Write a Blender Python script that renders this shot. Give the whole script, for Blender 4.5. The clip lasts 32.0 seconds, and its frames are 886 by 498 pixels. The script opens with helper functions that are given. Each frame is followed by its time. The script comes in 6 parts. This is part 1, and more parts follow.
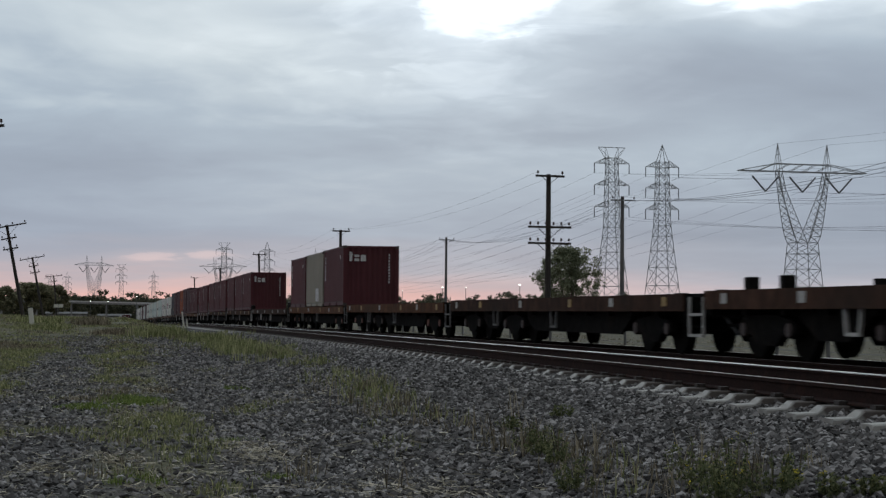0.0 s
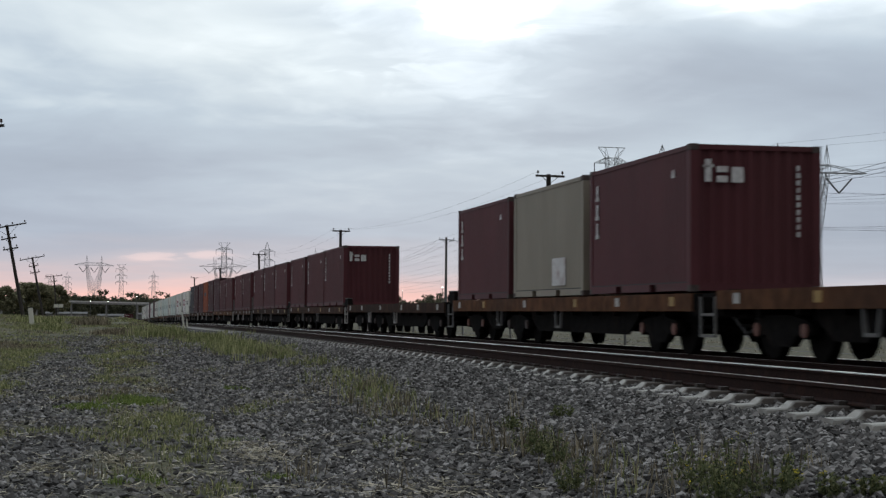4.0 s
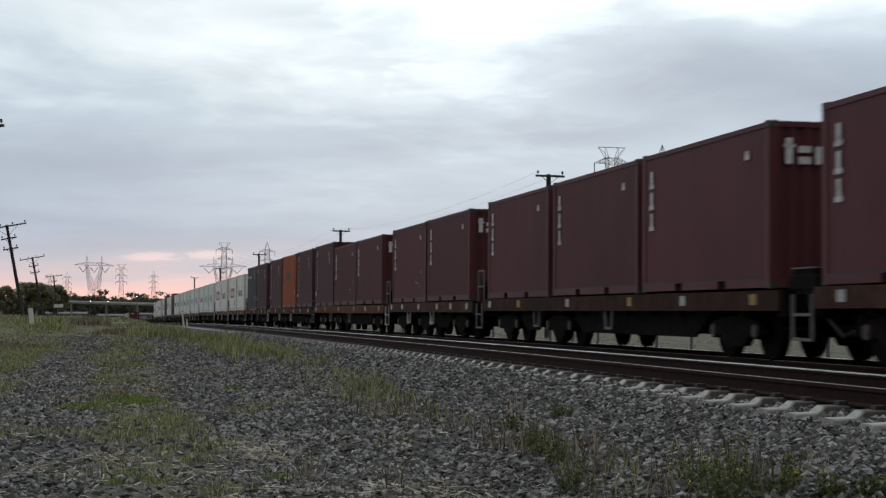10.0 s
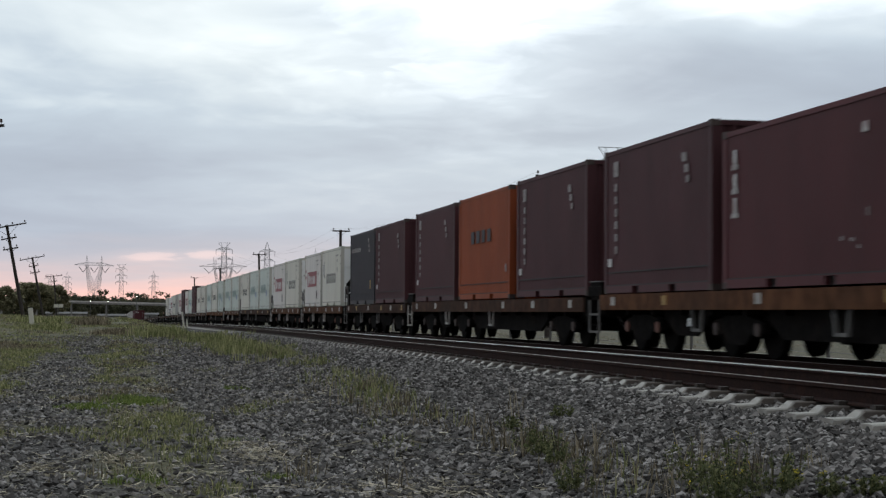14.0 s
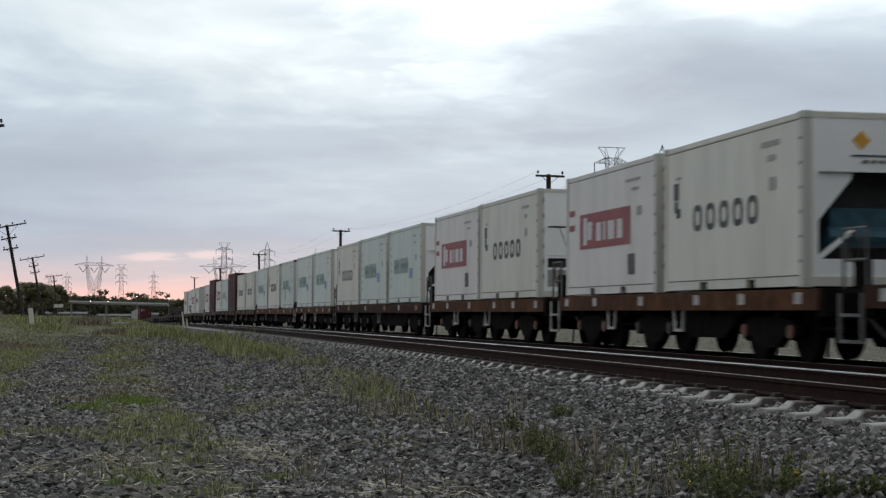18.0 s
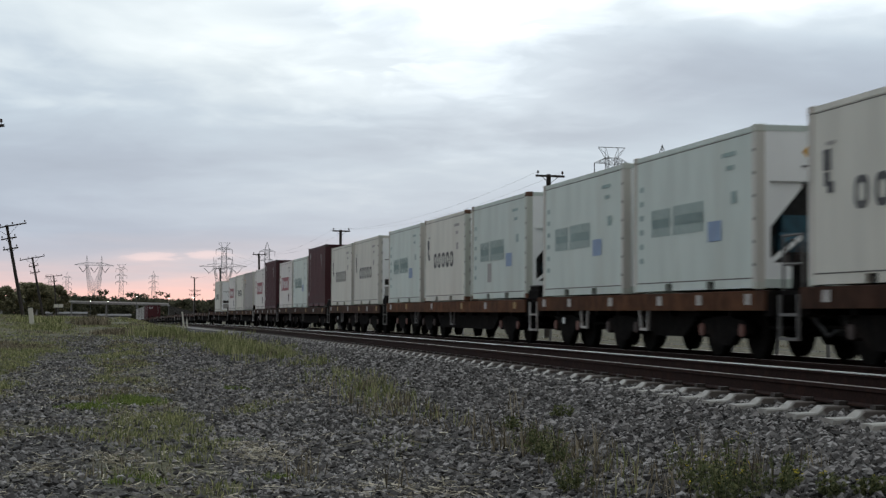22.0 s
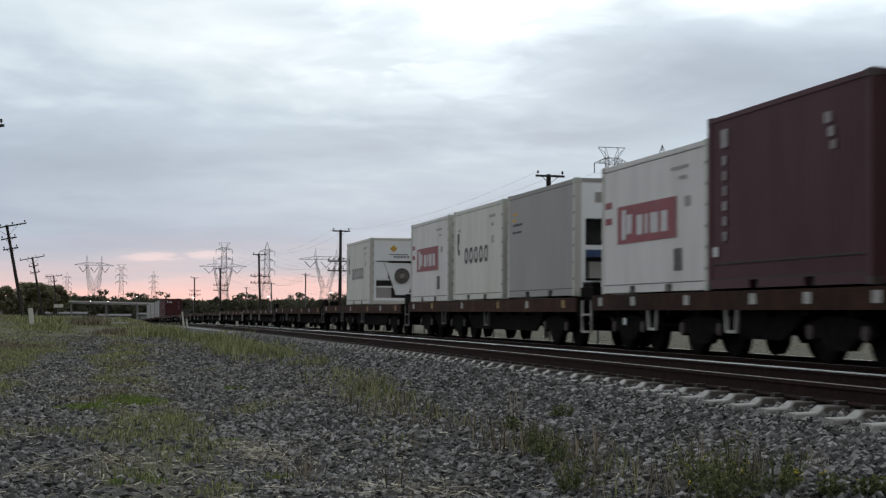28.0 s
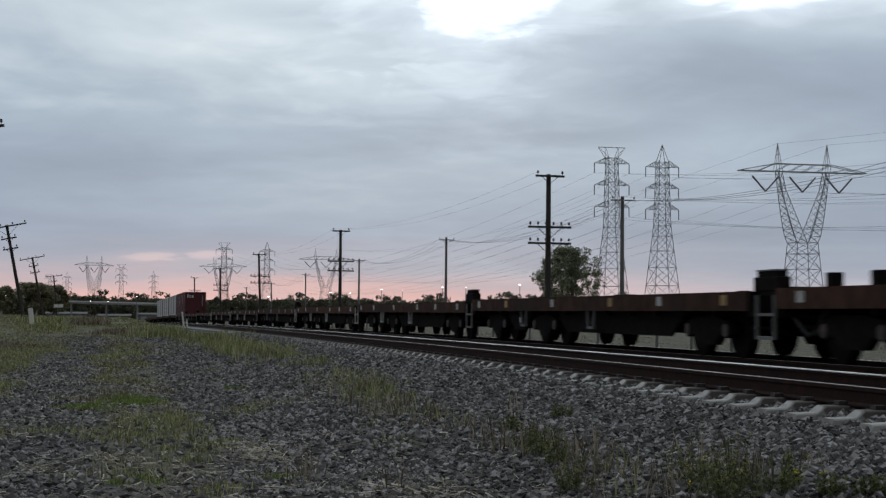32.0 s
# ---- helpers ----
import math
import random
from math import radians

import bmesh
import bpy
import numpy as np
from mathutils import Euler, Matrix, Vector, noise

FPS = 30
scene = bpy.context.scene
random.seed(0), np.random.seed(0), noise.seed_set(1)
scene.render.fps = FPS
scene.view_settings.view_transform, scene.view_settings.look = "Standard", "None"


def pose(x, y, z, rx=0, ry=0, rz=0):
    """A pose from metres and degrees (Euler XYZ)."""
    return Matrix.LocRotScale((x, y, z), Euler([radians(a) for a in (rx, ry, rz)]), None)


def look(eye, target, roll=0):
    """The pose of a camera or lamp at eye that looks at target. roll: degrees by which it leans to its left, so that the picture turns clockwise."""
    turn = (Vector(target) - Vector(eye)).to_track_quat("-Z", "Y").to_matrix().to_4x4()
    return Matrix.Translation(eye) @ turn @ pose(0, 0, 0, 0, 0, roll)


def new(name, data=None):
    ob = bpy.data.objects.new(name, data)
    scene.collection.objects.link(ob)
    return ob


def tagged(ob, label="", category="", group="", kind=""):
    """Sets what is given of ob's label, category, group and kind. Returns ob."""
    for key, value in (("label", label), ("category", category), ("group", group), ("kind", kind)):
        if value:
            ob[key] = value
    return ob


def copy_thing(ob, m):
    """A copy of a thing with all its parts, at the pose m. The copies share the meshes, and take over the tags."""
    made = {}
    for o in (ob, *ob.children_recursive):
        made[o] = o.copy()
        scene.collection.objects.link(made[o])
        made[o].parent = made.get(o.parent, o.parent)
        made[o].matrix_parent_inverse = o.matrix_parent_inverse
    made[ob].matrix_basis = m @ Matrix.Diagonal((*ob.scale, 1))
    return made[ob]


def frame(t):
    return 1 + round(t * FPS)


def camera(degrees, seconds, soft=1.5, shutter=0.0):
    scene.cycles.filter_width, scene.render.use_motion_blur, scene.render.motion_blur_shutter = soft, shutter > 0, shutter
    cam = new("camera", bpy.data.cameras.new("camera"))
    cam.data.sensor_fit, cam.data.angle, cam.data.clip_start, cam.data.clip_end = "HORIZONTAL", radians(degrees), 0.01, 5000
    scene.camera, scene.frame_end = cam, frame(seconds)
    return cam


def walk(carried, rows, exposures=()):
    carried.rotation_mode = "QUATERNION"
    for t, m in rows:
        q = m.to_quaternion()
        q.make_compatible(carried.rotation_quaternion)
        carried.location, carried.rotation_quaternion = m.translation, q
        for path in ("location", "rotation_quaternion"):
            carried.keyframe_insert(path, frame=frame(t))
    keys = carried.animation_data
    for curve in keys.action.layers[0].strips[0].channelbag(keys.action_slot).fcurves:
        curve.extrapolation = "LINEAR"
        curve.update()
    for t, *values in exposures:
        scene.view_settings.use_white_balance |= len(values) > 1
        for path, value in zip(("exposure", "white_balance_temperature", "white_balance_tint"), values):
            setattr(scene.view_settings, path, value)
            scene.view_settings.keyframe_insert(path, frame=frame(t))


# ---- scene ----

# ---------------------------------------------------------------- camera
EYE = (0.0, 0.0, 1.40)
cam = camera(30.62, 32.0, soft=1.35, shutter=0.5)
YAW, TILT, LEAN = radians(11.202), radians(2.265), 0.34
AIM = (EYE[0] + math.sin(YAW) * math.cos(TILT), EYE[1] + math.cos(YAW) * math.cos(TILT), EYE[2] + math.sin(TILT))
EXPOSURES = [(0, 0.11, 6310, 10), (1, 0.14, 6310, 10), (2, 0.22, 6340, 10), (3, 0.31, 6370, 10), (4, 0.41, 6430, 10), (6, 0.48, 6480, 10), (8, 0.52, 6530, 10), (27, 0.51, 6520, 10), (28, 0.49, 6470, 10), (29, 0.42, 6400, 10), (30, 0.28, 6370, 10), (31, 0.17, 6290, 10), (32, 0.12, 6230, 10)]
walk(cam, [(0, look(EYE, AIM, LEAN)), (32, look(EYE, AIM, LEAN))], EXPOSURES)


# ---------------------------------------------------------------- node helpers
def shader(name):
    m = bpy.data.materials.new(name)
    m.use_nodes = True
    t = m.node_tree
    return m, t.nodes, t.links, t.nodes["Principled BSDF"]


def ramp(nodes, stops):
    r = nodes.new("ShaderNodeValToRGB")
    while len(r.color_ramp.elements) < len(stops):
        r.color_ramp.elements.new(0.5)
    for e, (p, c) in zip(r.color_ramp.elements, stops):
        e.position, e.color = p, (*c, 1)
    return r


def scaled(c, k):
    return tuple(max(0.0, min(1.0, v * k)) for v in c)


def paint(name, colour, rough=0.6, metal=0.0, grain=6.0, spread=0.25, dirt=None, dirt_amount=0.35, bump=0.1, bump_scale=40.0, streak=1.0, vary=0.0, spec=0.5):
    """A worn surface: two scales of noise over a base colour, with dirt patches and fine relief."""
    m, nodes, links, b = shader(name)
    co = nodes.new("ShaderNodeTexCoord")
    mp = nodes.new("ShaderNodeMapping")
    mp.inputs["Scale"].default_value = (1, 1, streak)
    links.new(co.outputs["Object"], mp.inputs["Vector"])
    n1 = nodes.new("ShaderNodeTexNoise")
    n1.inputs["Scale"].default_value, n1.inputs["Detail"].default_value = grain, 6
    links.new(mp.outputs[0], n1.inputs["Vector"])
    r1 = ramp(nodes, [(0.3, scaled(colour, 1 - spread)), (0.7, scaled(colour, 1 + spread))])
    links.new(n1.outputs["Fac"], r1.inputs["Fac"])
    out = r1.outputs["Color"]
    if dirt:
        n2 = nodes.new("ShaderNodeTexNoise")
        n2.inputs["Scale"].default_value, n2.inputs["Detail"].default_value = grain * 0.21, 8
        links.new(mp.outputs[0], n2.inputs["Vector"])
        r2 = ramp(nodes, [(0.5, (0, 0, 0)), (0.72, (dirt_amount,) * 3)])
        links.new(n2.outputs["Fac"], r2.inputs["Fac"])
        mx = nodes.new("ShaderNodeMixRGB")
        links.new(r2.outputs["Color"], mx.inputs["Fac"])
        links.new(out, mx.inputs["Color1"])
        mx.inputs["Color2"].default_value = (*dirt, 1)
        out = mx.outputs["Color"]
    if vary:
        info = nodes.new("ShaderNodeObjectInfo")
        hsv = nodes.new("ShaderNodeHueSaturation")
        mr = nodes.new("ShaderNodeMapRange")
        mr.inputs["To Min"].default_value, mr.inputs["To Max"].default_value = 1 - vary, 1 + vary
        links.new(info.outputs["Random"], mr.inputs["Value"])
        links.new(mr.outputs[0], hsv.inputs["Value"])
        links.new(out, hsv.inputs["Color"])
        out = hsv.outputs["Color"]
    links.new(out, b.inputs["Base Color"])
    b.inputs["Roughness"].default_value, b.inputs["Metallic"].default_value = rough, metal
    b.inputs["Specular IOR Level"].default_value = spec
    if bump:
        n3 = nodes.new("ShaderNodeTexNoise")
        n3.inputs["Scale"].default_value, n3.inputs["Detail"].default_value = bump_scale, 4
        links.new(co.outputs["Object"], n3.inputs["Vector"])
        bp = nodes.new("ShaderNodeBump")
        bp.inputs["Strength"].default_value, bp.inputs["Distance"].default_value = bump, 0.02
        links.new(n3.outputs["Fac"], bp.inputs["Height"])
        links.new(bp.outputs[0], b.inputs["Normal"])
    return m


def islands(name, dark, light, rough=0.9, mid=None, leafy=0.0):
    """Pieces of one mesh, each of its own shade."""
    m, nodes, links, b = shader(name)
    g = nodes.new("ShaderNodeNewGeometry")
    stops = [(0.0, dark), (1.0, light)] if mid is None else [(0.0, dark), (0.55, mid), (1.0, light)]
    r = ramp(nodes, stops)
    links.new(g.outputs["Random Per Island"], r.inputs["Fac"])
    links.new(r.outputs["Color"], b.inputs["Base Color"])
    b.inputs["Roughness"].default_value = rough
    b.inputs["Specular IOR Level"].default_value = 0.2
    if leafy:
        tl = nodes.new("ShaderNodeBsdfTranslucent")
        links.new(r.outputs["Color"], tl.inputs["Color"])
        mix = nodes.new("ShaderNodeMixShader")
        mix.inputs["Fac"].default_value = leafy
        links.new(b.outputs[0], mix.inputs[1])
        links.new(tl.outputs[0], mix.inputs[2])
        links.new(mix.outputs[0], nodes["Material Output"].inputs["Surface"])
    return m


def glow(name, colour, strength):
    m, nodes, links, b = shader(name)
    b.inputs["Base Color"].default_value = (*colour, 1)
    b.inputs["Emission Color"].default_value = (*colour, 1)
    b.inputs["Emission Strength"].default_value = strength
    return m


# ---------------------------------------------------------------- world: broken dusk overcast
world = bpy.data.worlds.new("dusk_sky")
scene.world = world
world.use_nodes = True
wn, wl = world.node_tree.nodes, world.node_tree.links
wn.clear()
w_out = wn.new("ShaderNodeOutputWorld")
w_bg = wn.new("ShaderNodeBackground")
wl.new(w_bg.outputs[0], w_out.inputs["Surface"])
SUN_AZ, SUN_EL = 12.4, 11.2
sky = wn.new("ShaderNodeTexSky")
sky.sky_type, sky.sun_disc = "NISHITA", False
sky.sun_elevation, sky.sun_rotation = radians(SUN_EL), radians(SUN_AZ)
sky.air_density, sky.dust_density = 1.0, 2.0
w_co = wn.new("ShaderNodeTexCoord")
w_sep = wn.new("ShaderNodeSeparateXYZ")
wl.new(w_co.outputs["Generated"], w_sep.inputs[0])


def wmath(op, a, b=None, clamp=False):
    n = wn.new("ShaderNodeMath")
    n.operation, n.use_clamp = op, clamp
    for i, v in enumerate((a, b)):
        if v is None:
            continue
        if hasattr(v, "links"):
            wl.new(v, n.inputs[i])
        else:
            n.inputs[i].default_value = v
    return n.outputs[0]


# cloud layer: direction divided by height, so that the sheets flatten towards the horizon
w_h = wmath("ADD", wmath("MAXIMUM", w_sep.outputs["Z"], 0.0), 0.10)
w_px, w_py = wmath("DIVIDE", w_sep.outputs["X"], w_h), wmath("DIVIDE", w_sep.outputs["Y"], w_h)
w_comb = wn.new("ShaderNodeCombineXYZ")
wl.new(w_px, w_comb.inputs["X"])
wl.new(w_py, w_comb.inputs["Y"])


def wnoise(scale, stretch, detail, rough, offset=(0, 0, 0), warp=0.0):
    mp = wn.new("ShaderNodeMapping")
    mp.inputs["Scale"].default_value, mp.inputs["Location"].default_value = stretch, offset
    mp.inputs["Rotation"].default_value = (0, 0, radians(11))
    wl.new(w_comb.outputs[0], mp.inputs["Vector"])
    n = wn.new("ShaderNodeTexNoise")
    n.inputs["Scale"].default_value, n.inputs["Detail"].default_value = scale, detail
    n.inputs["Roughness"].default_value, n.inputs["Distortion"].default_value = rough, warp
    wl.new(mp.outputs[0], n.inputs["Vector"])
    return n.outputs["Fac"]


w_c1 = wnoise(0.50, (1.0, 1.0, 1), 5, 0.5, (3.1, 0.6, 0), 0.4)
w_c2 = wnoise(1.7, (1.0, 0.8, 1), 5, 0.5, (0.4, 7.3, 0), 0.5)
w_c3 = wnoise(5.2, (1.0, 0.8, 1), 4, 0.5, (5.1, 2.2, 0), 0.6)
w_az = wmath("ARCTAN2", w_sep.outputs["X"], w_sep.outputs["Y"])
w_el = wmath("ARCSINE", w_sep.outputs["Z"])


def break_in_cloud(az, el, wide, tall, ragged):
    """Where the sheet is torn: nought outside, one in the middle, with ragged streaky edges."""
    u = wmath("DIVIDE", wmath("SUBTRACT", w_az, radians(az)), radians(wide))
    v = wmath("DIVIDE", wmath("SUBTRACT", w_el, radians(el)), radians(tall))
    r = wmath("SQRT", wmath("ADD", wmath("MULTIPLY", u, u), wmath("MULTIPLY", v, v)))
    wob = wmath("ADD", wmath("MULTIPLY", wmath("SUBTRACT", w_c2, 0.5), -2.6 * ragged), wmath("MULTIPLY", wmath("SUBTRACT", w_c3, 0.5), -1.8 * ragged))
    g = ramp(wn, [(0.0, (1.0,) * 3), (0.22, (0.75,) * 3), (0.36, (0.22,) * 3), (0.60, (0.07,) * 3), (1.0, (0.0,) * 3)])
    wl.new(wmath("MULTIPLY", wmath("ADD", r, wob), 0.36), g.inputs["Fac"])
    return g.outputs["Color"]


w_cl = wmath("ADD", wmath("ADD", wmath("MULTIPLY", w_c1, 0.66), wmath("MULTIPLY", w_c2, 0.27)), wmath("MULTIPLY", w_c3, 0.07))
w_rise = wn.new("ShaderNodeMapRange")
w_rise.inputs["From Min"].default_value, w_rise.inputs["From Max"].default_value = 0.075, 0.20
w_rise.inputs["To Min"].default_value, w_rise.inputs["To Max"].default_value = -0.055, 0.060
wl.new(w_sep.outputs["Z"], w_rise.inputs["Value"])
w_cl = wmath("ADD", wmath("ADD", wmath("MULTIPLY", w_cl, 0.66), 0.183), w_rise.outputs[0])
# thicker banks beside the torn patch, a thinner sheet high in the west
w_cl = wmath("SUBTRACT", w_cl, wmath("MULTIPLY", break_in_cloud(21.0, 8.3, 8.0, 1.5, 0.55), 0.055))
w_cl = wmath("SUBTRACT", w_cl, wmath("MULTIPLY", break_in_cloud(7.0, 10.4, 3.6, 0.6, 0.7), 0.05))
w_cl = wmath("ADD", w_cl, wmath("MULTIPLY", break_in_cloud(-1.0, 12.0, 11.0, 5.0, 0.3), 0.055))
w_ramp = ramp(wn, [(0.34, (0.258, 0.298, 0.358)), (0.45, (0.316, 0.368, 0.435)), (0.53, (0.392, 0.460, 0.525)), (0.61, (0.540, 0.605, 0.642)), (0.70, (0.75, 0.805, 0.82))])
wl.new(w_cl, w_ramp.inputs["Fac"])
# low band over the western horizon, coloured by the setting sun
w_low = ramp(wn, [(0.0, (0.88, 0.47, 0.385)), (0.010, (0.80, 0.465, 0.40)), (0.018, (0.63, 0.44, 0.42)), (0.028, (0.44, 0.395, 0.425)), (0.05, (0.32, 0.355, 0.43)), (0.12, (0.315, 0.36, 0.43))])
w_band = wn.new("ShaderNodeCombineXYZ")
wl.new(wmath("MULTIPLY", w_sep.outputs["X"], 9.0), w_band.inputs["X"])
wl.new(wmath("MULTIPLY", w_sep.outputs["Z"], 85.0), w_band.inputs["Y"])
wl.new(wmath("MULTIPLY", w_sep.outputs["Y"], 3.0), w_band.inputs["Z"])
w_bn = wn.new("ShaderNodeTexNoise")
w_bn.inputs["Scale"].default_value, w_bn.inputs["Detail"].default_value = 1.0, 4
wl.new(w_band.outputs[0], w_bn.inputs["Vector"])
w_lift = wmath("ADD", w_sep.outputs["Z"], wmath("MULTIPLY", wmath("SUBTRACT", w_bn.outputs["Fac"], 0.5), 0.030))
wl.new(w_lift, w_low.inputs["Fac"])
w_lowf = ramp(wn, [(0.0, (0.9,) * 3), (0.030, (0.7,) * 3), (0.07, (0.35,) * 3), (0.12, (0.0,) * 3)])
wl.new(w_sep.outputs["Z"], w_lowf.inputs["Fac"])
w_mix = wn.new("ShaderNodeMixRGB")
w_side = wn.new("ShaderNodeMapRange")
w_side.inputs["From Min"].default_value, w_side.inputs["From Max"].default_value = 0.10, 0.42
w_side.inputs["To Min"].default_value, w_side.inputs["To Max"].default_value = 1.0, 0.30
wl.new(w_sep.outputs["X"], w_side.inputs["Value"])
wl.new(wmath("MULTIPLY", w_lowf.outputs["Color"], w_side.outputs[0]), w_mix.inputs["Fac"])
wl.new(w_ramp.outputs["Color"], w_mix.inputs["Color1"])
wl.new(w_low.outputs["Color"], w_mix.inputs["Color2"])
# the veiled sun brightens the sheet round it, and the sky dims away from it
sun_way = Vector((math.sin(radians(SUN_AZ)) * math.cos(radians(SUN_EL)), math.cos(radians(SUN_AZ)) * math.cos(radians(SUN_EL)), math.sin(radians(SUN_EL))))
w_dot = wn.new("ShaderNodeVectorMath")
w_dot.operation = "DOT_PRODUCT"
wl.new(w_co.outputs["Generated"], w_dot.inputs[0])
w_dot.inputs[1].default_value = sun_way
w_near = wmath("MAXIMUM", break_in_cloud(SUN_AZ, SUN_EL, 3.4, 2.1, 0.85), wmath("MULTIPLY", break_in_cloud(22.5, 11.6, 4.2, 0.9, 0.8), 0.8))
w_near = wmath("MAXIMUM", w_near, wmath("MULTIPLY", break_in_cloud(10.2, 8.75, 2.2, 0.42, 1.9), 0.2))
w_gap = ramp(wn, [(0.42, (0.45,) * 3), (0.55, (1.0,) * 3)])
wl.new(w_cl, w_gap.inputs["Fac"])
w_thin = wmath("MULTIPLY", w_near, w_gap.outputs["Color"])
w_boost = wn.new("ShaderNodeMixRGB")
w_boost.inputs["Color1"].default_value, w_boost.inputs["Color2"].default_value = (0, 0, 0, 1), (1.15, 1.2, 1.2, 1)
wl.new(w_thin, w_boost.inputs["Fac"])
w_lit = wn.new("ShaderNodeMixRGB")
wl.new(wmath("MULTIPLY", wmath("MAXIMUM", break_in_cloud(0.95, 1.9, 0.75, 0.12, 1.5), break_in_cloud(3.0, 2.0, 0.6, 0.10, 1.5)), 0.42), w_lit.inputs["Fac"])
wl.new(w_mix.outputs[0], w_lit.inputs["Color1"])
w_lit.inputs["Color2"].default_value = (0.84, 0.62, 0.58, 1)
w_add = wn.new("ShaderNodeMixRGB")
w_add.blend_type = "ADD"
w_add.inputs["Fac"].default_value = 1.0
wl.new(w_lit.outputs[0], w_add.inputs["Color1"])
wl.new(w_boost.outputs[0], w_add.inputs["Color2"])
w_east = ramp(wn, [(0.30, (0.47, 0.445, 0.435)), (0.60, (0.86, 0.84, 0.83)), (0.96, (1.0, 1.0, 1.0))])
wl.new(wmath("MULTIPLY", wmath("ADD", w_dot.outputs["Value"], 1.0), 0.5), w_east.inputs["Fac"])
w_dim = wn.new("ShaderNodeMixRGB")
w_dim.blend_type = "MULTIPLY"
w_dim.inputs["Fac"].default_value = 1.0
wl.new(w_add.outputs[0], w_dim.inputs["Color1"])
w_zen = wn.new("ShaderNodeMapRange")
w_zen.inputs["From Min"].default_value, w_zen.inputs["From Max"].default_value = 0.30, 0.65
w_zen.inputs["To Min"].default_value, w_zen.inputs["To Max"].default_value = 1.0, 1.35
wl.new(w_sep.outputs["Z"], w_zen.inputs["Value"])
w_both = wn.new("ShaderNodeVectorMath")
w_both.operation = "SCALE"
wl.new(w_east.outputs[0], w_both.inputs[0])
wl.new(w_zen.outputs[0], w_both.inputs["Scale"])
wl.new(w_both.outputs[0], w_dim.inputs["Color2"])
# a little of the clear sky shows through
w_fin = wn.new("ShaderNodeMixRGB")
w_fin.blend_type = "ADD"
w_fin.inputs["Fac"].default_value = 0.0006
wl.new(w_dim.outputs[0], w_fin.inputs["Color1"])
wl.new(sky.outputs[0], w_fin.inputs["Color2"])
wl.new(w_fin.outputs[0], w_bg.inputs["Color"])
w_bg.inputs["Strength"].default_value = 1.0

lamp = bpy.data.lights.new("veiled_sun", "SUN")
lamp.energy, lamp.angle, lamp.color = 0.25, radians(30), (1.0, 0.95, 0.9)
sun = new("veiled_sun", lamp)
sun.matrix_world = look(tuple(sun_way * 100), (0, 0, 0))

# ---------------------------------------------------------------- materials
M_RAIL_SIDE = paint("rail_rust", (0.022, 0.0105, 0.0085), 0.85, 0.0, 30, 0.3, (0.05, 0.022, 0.014), 0.5, spec=0.1)
M_RAIL_TOP = paint("rail_polished", (0.60, 0.585, 0.565), 0.40, 1.0, 20, 0.1, bump=0.02)
M_RAIL_DULL = paint("rail_dull", (0.24, 0.205, 0.185), 0.5, 0.3, 20, 0.2, (0.09, 0.05, 0.03), 0.5, bump=0.02)
M_SLEEPER = paint("sleeper_concrete", (0.37, 0.355, 0.325), 0.9, 0, 14, 0.18, (0.19, 0.155, 0.125), 0.5, 0.25, 60, vary=0.10)


def stain_seats(m):
    """Rust run off the rails on to the rail seats of a sleeper."""
    t = m.node_tree
    nodes, links = t.nodes, t.links
    b = nodes["Principled BSDF"]
    old = b.inputs["Base Color"].links[0].from_socket
    co = nodes.new("ShaderNodeTexCoord")
    sp = nodes.new("ShaderNodeSeparateXYZ")
    links.new(co.outputs["Object"], sp.inputs[0])
    ab = nodes.new("ShaderNodeMath")
    ab.operation = "ABSOLUTE"
    links.new(sp.outputs["X"], ab.inputs[0])
    nz = nodes.new("ShaderNodeTexNoise")
    nz.inputs["Scale"].default_value, nz.inputs["Detail"].default_value = 9.0, 5
    links.new(co.outputs["Object"], nz.inputs["Vector"])
    ad = nodes.new("ShaderNodeMath")
    ad.operation, ad.inputs[1].default_value = "MULTIPLY_ADD", 0.16
    links.new(nz.outputs["Fac"], ad.inputs[0])
    links.new(ab.outputs[0], ad.inputs[2])
    r = ramp(nodes, [(0.30, (0.55,) * 3), (0.45, (0.9,) * 3), (0.97, (0.88,) * 3), (1.0, (0.10,) * 3)])
    k = nodes.new("ShaderNodeMath")
    k.operation, k.inputs[1].default_value = "MULTIPLY", 0.89
    links.new(ad.outputs[0], k.inputs[0])
    links.new(k.outputs[0], r.inputs["Fac"])
    mx = nodes.new("ShaderNodeMixRGB")
    links.new(r.outputs["Color"], mx.inputs["Fac"])
    links.new(old, mx.inputs["Color1"])
    mx.inputs["Color2"].default_value = (0.075, 0.058, 0.050, 1)
    links.new(mx.outputs["Color"], b.inputs["Base Color"])


stain_seats(M_SLEEPER)
M_CLIP = paint("clip_steel", (0.05, 0.04, 0.035), 0.7, 0.4, 30, 0.3)
M_STONE = islands("ballast_stone", (0.041, 0.038, 0.0365), (0.345, 0.324, 0.310), 0.95, (0.126, 0.1175, 0.112))
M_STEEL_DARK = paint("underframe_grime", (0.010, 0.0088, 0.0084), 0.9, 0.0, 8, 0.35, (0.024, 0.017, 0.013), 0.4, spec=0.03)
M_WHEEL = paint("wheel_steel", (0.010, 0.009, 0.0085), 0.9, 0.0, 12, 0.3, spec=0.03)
M_DECK_RUST = paint("wagon_sill_rust", (0.054, 0.026, 0.0165), 0.85, 0.0, 3.0, 0.4, (0.026, 0.018, 0.014), 0.7, 0.2, 50, 1.0, vary=0.25, spec=0.1)
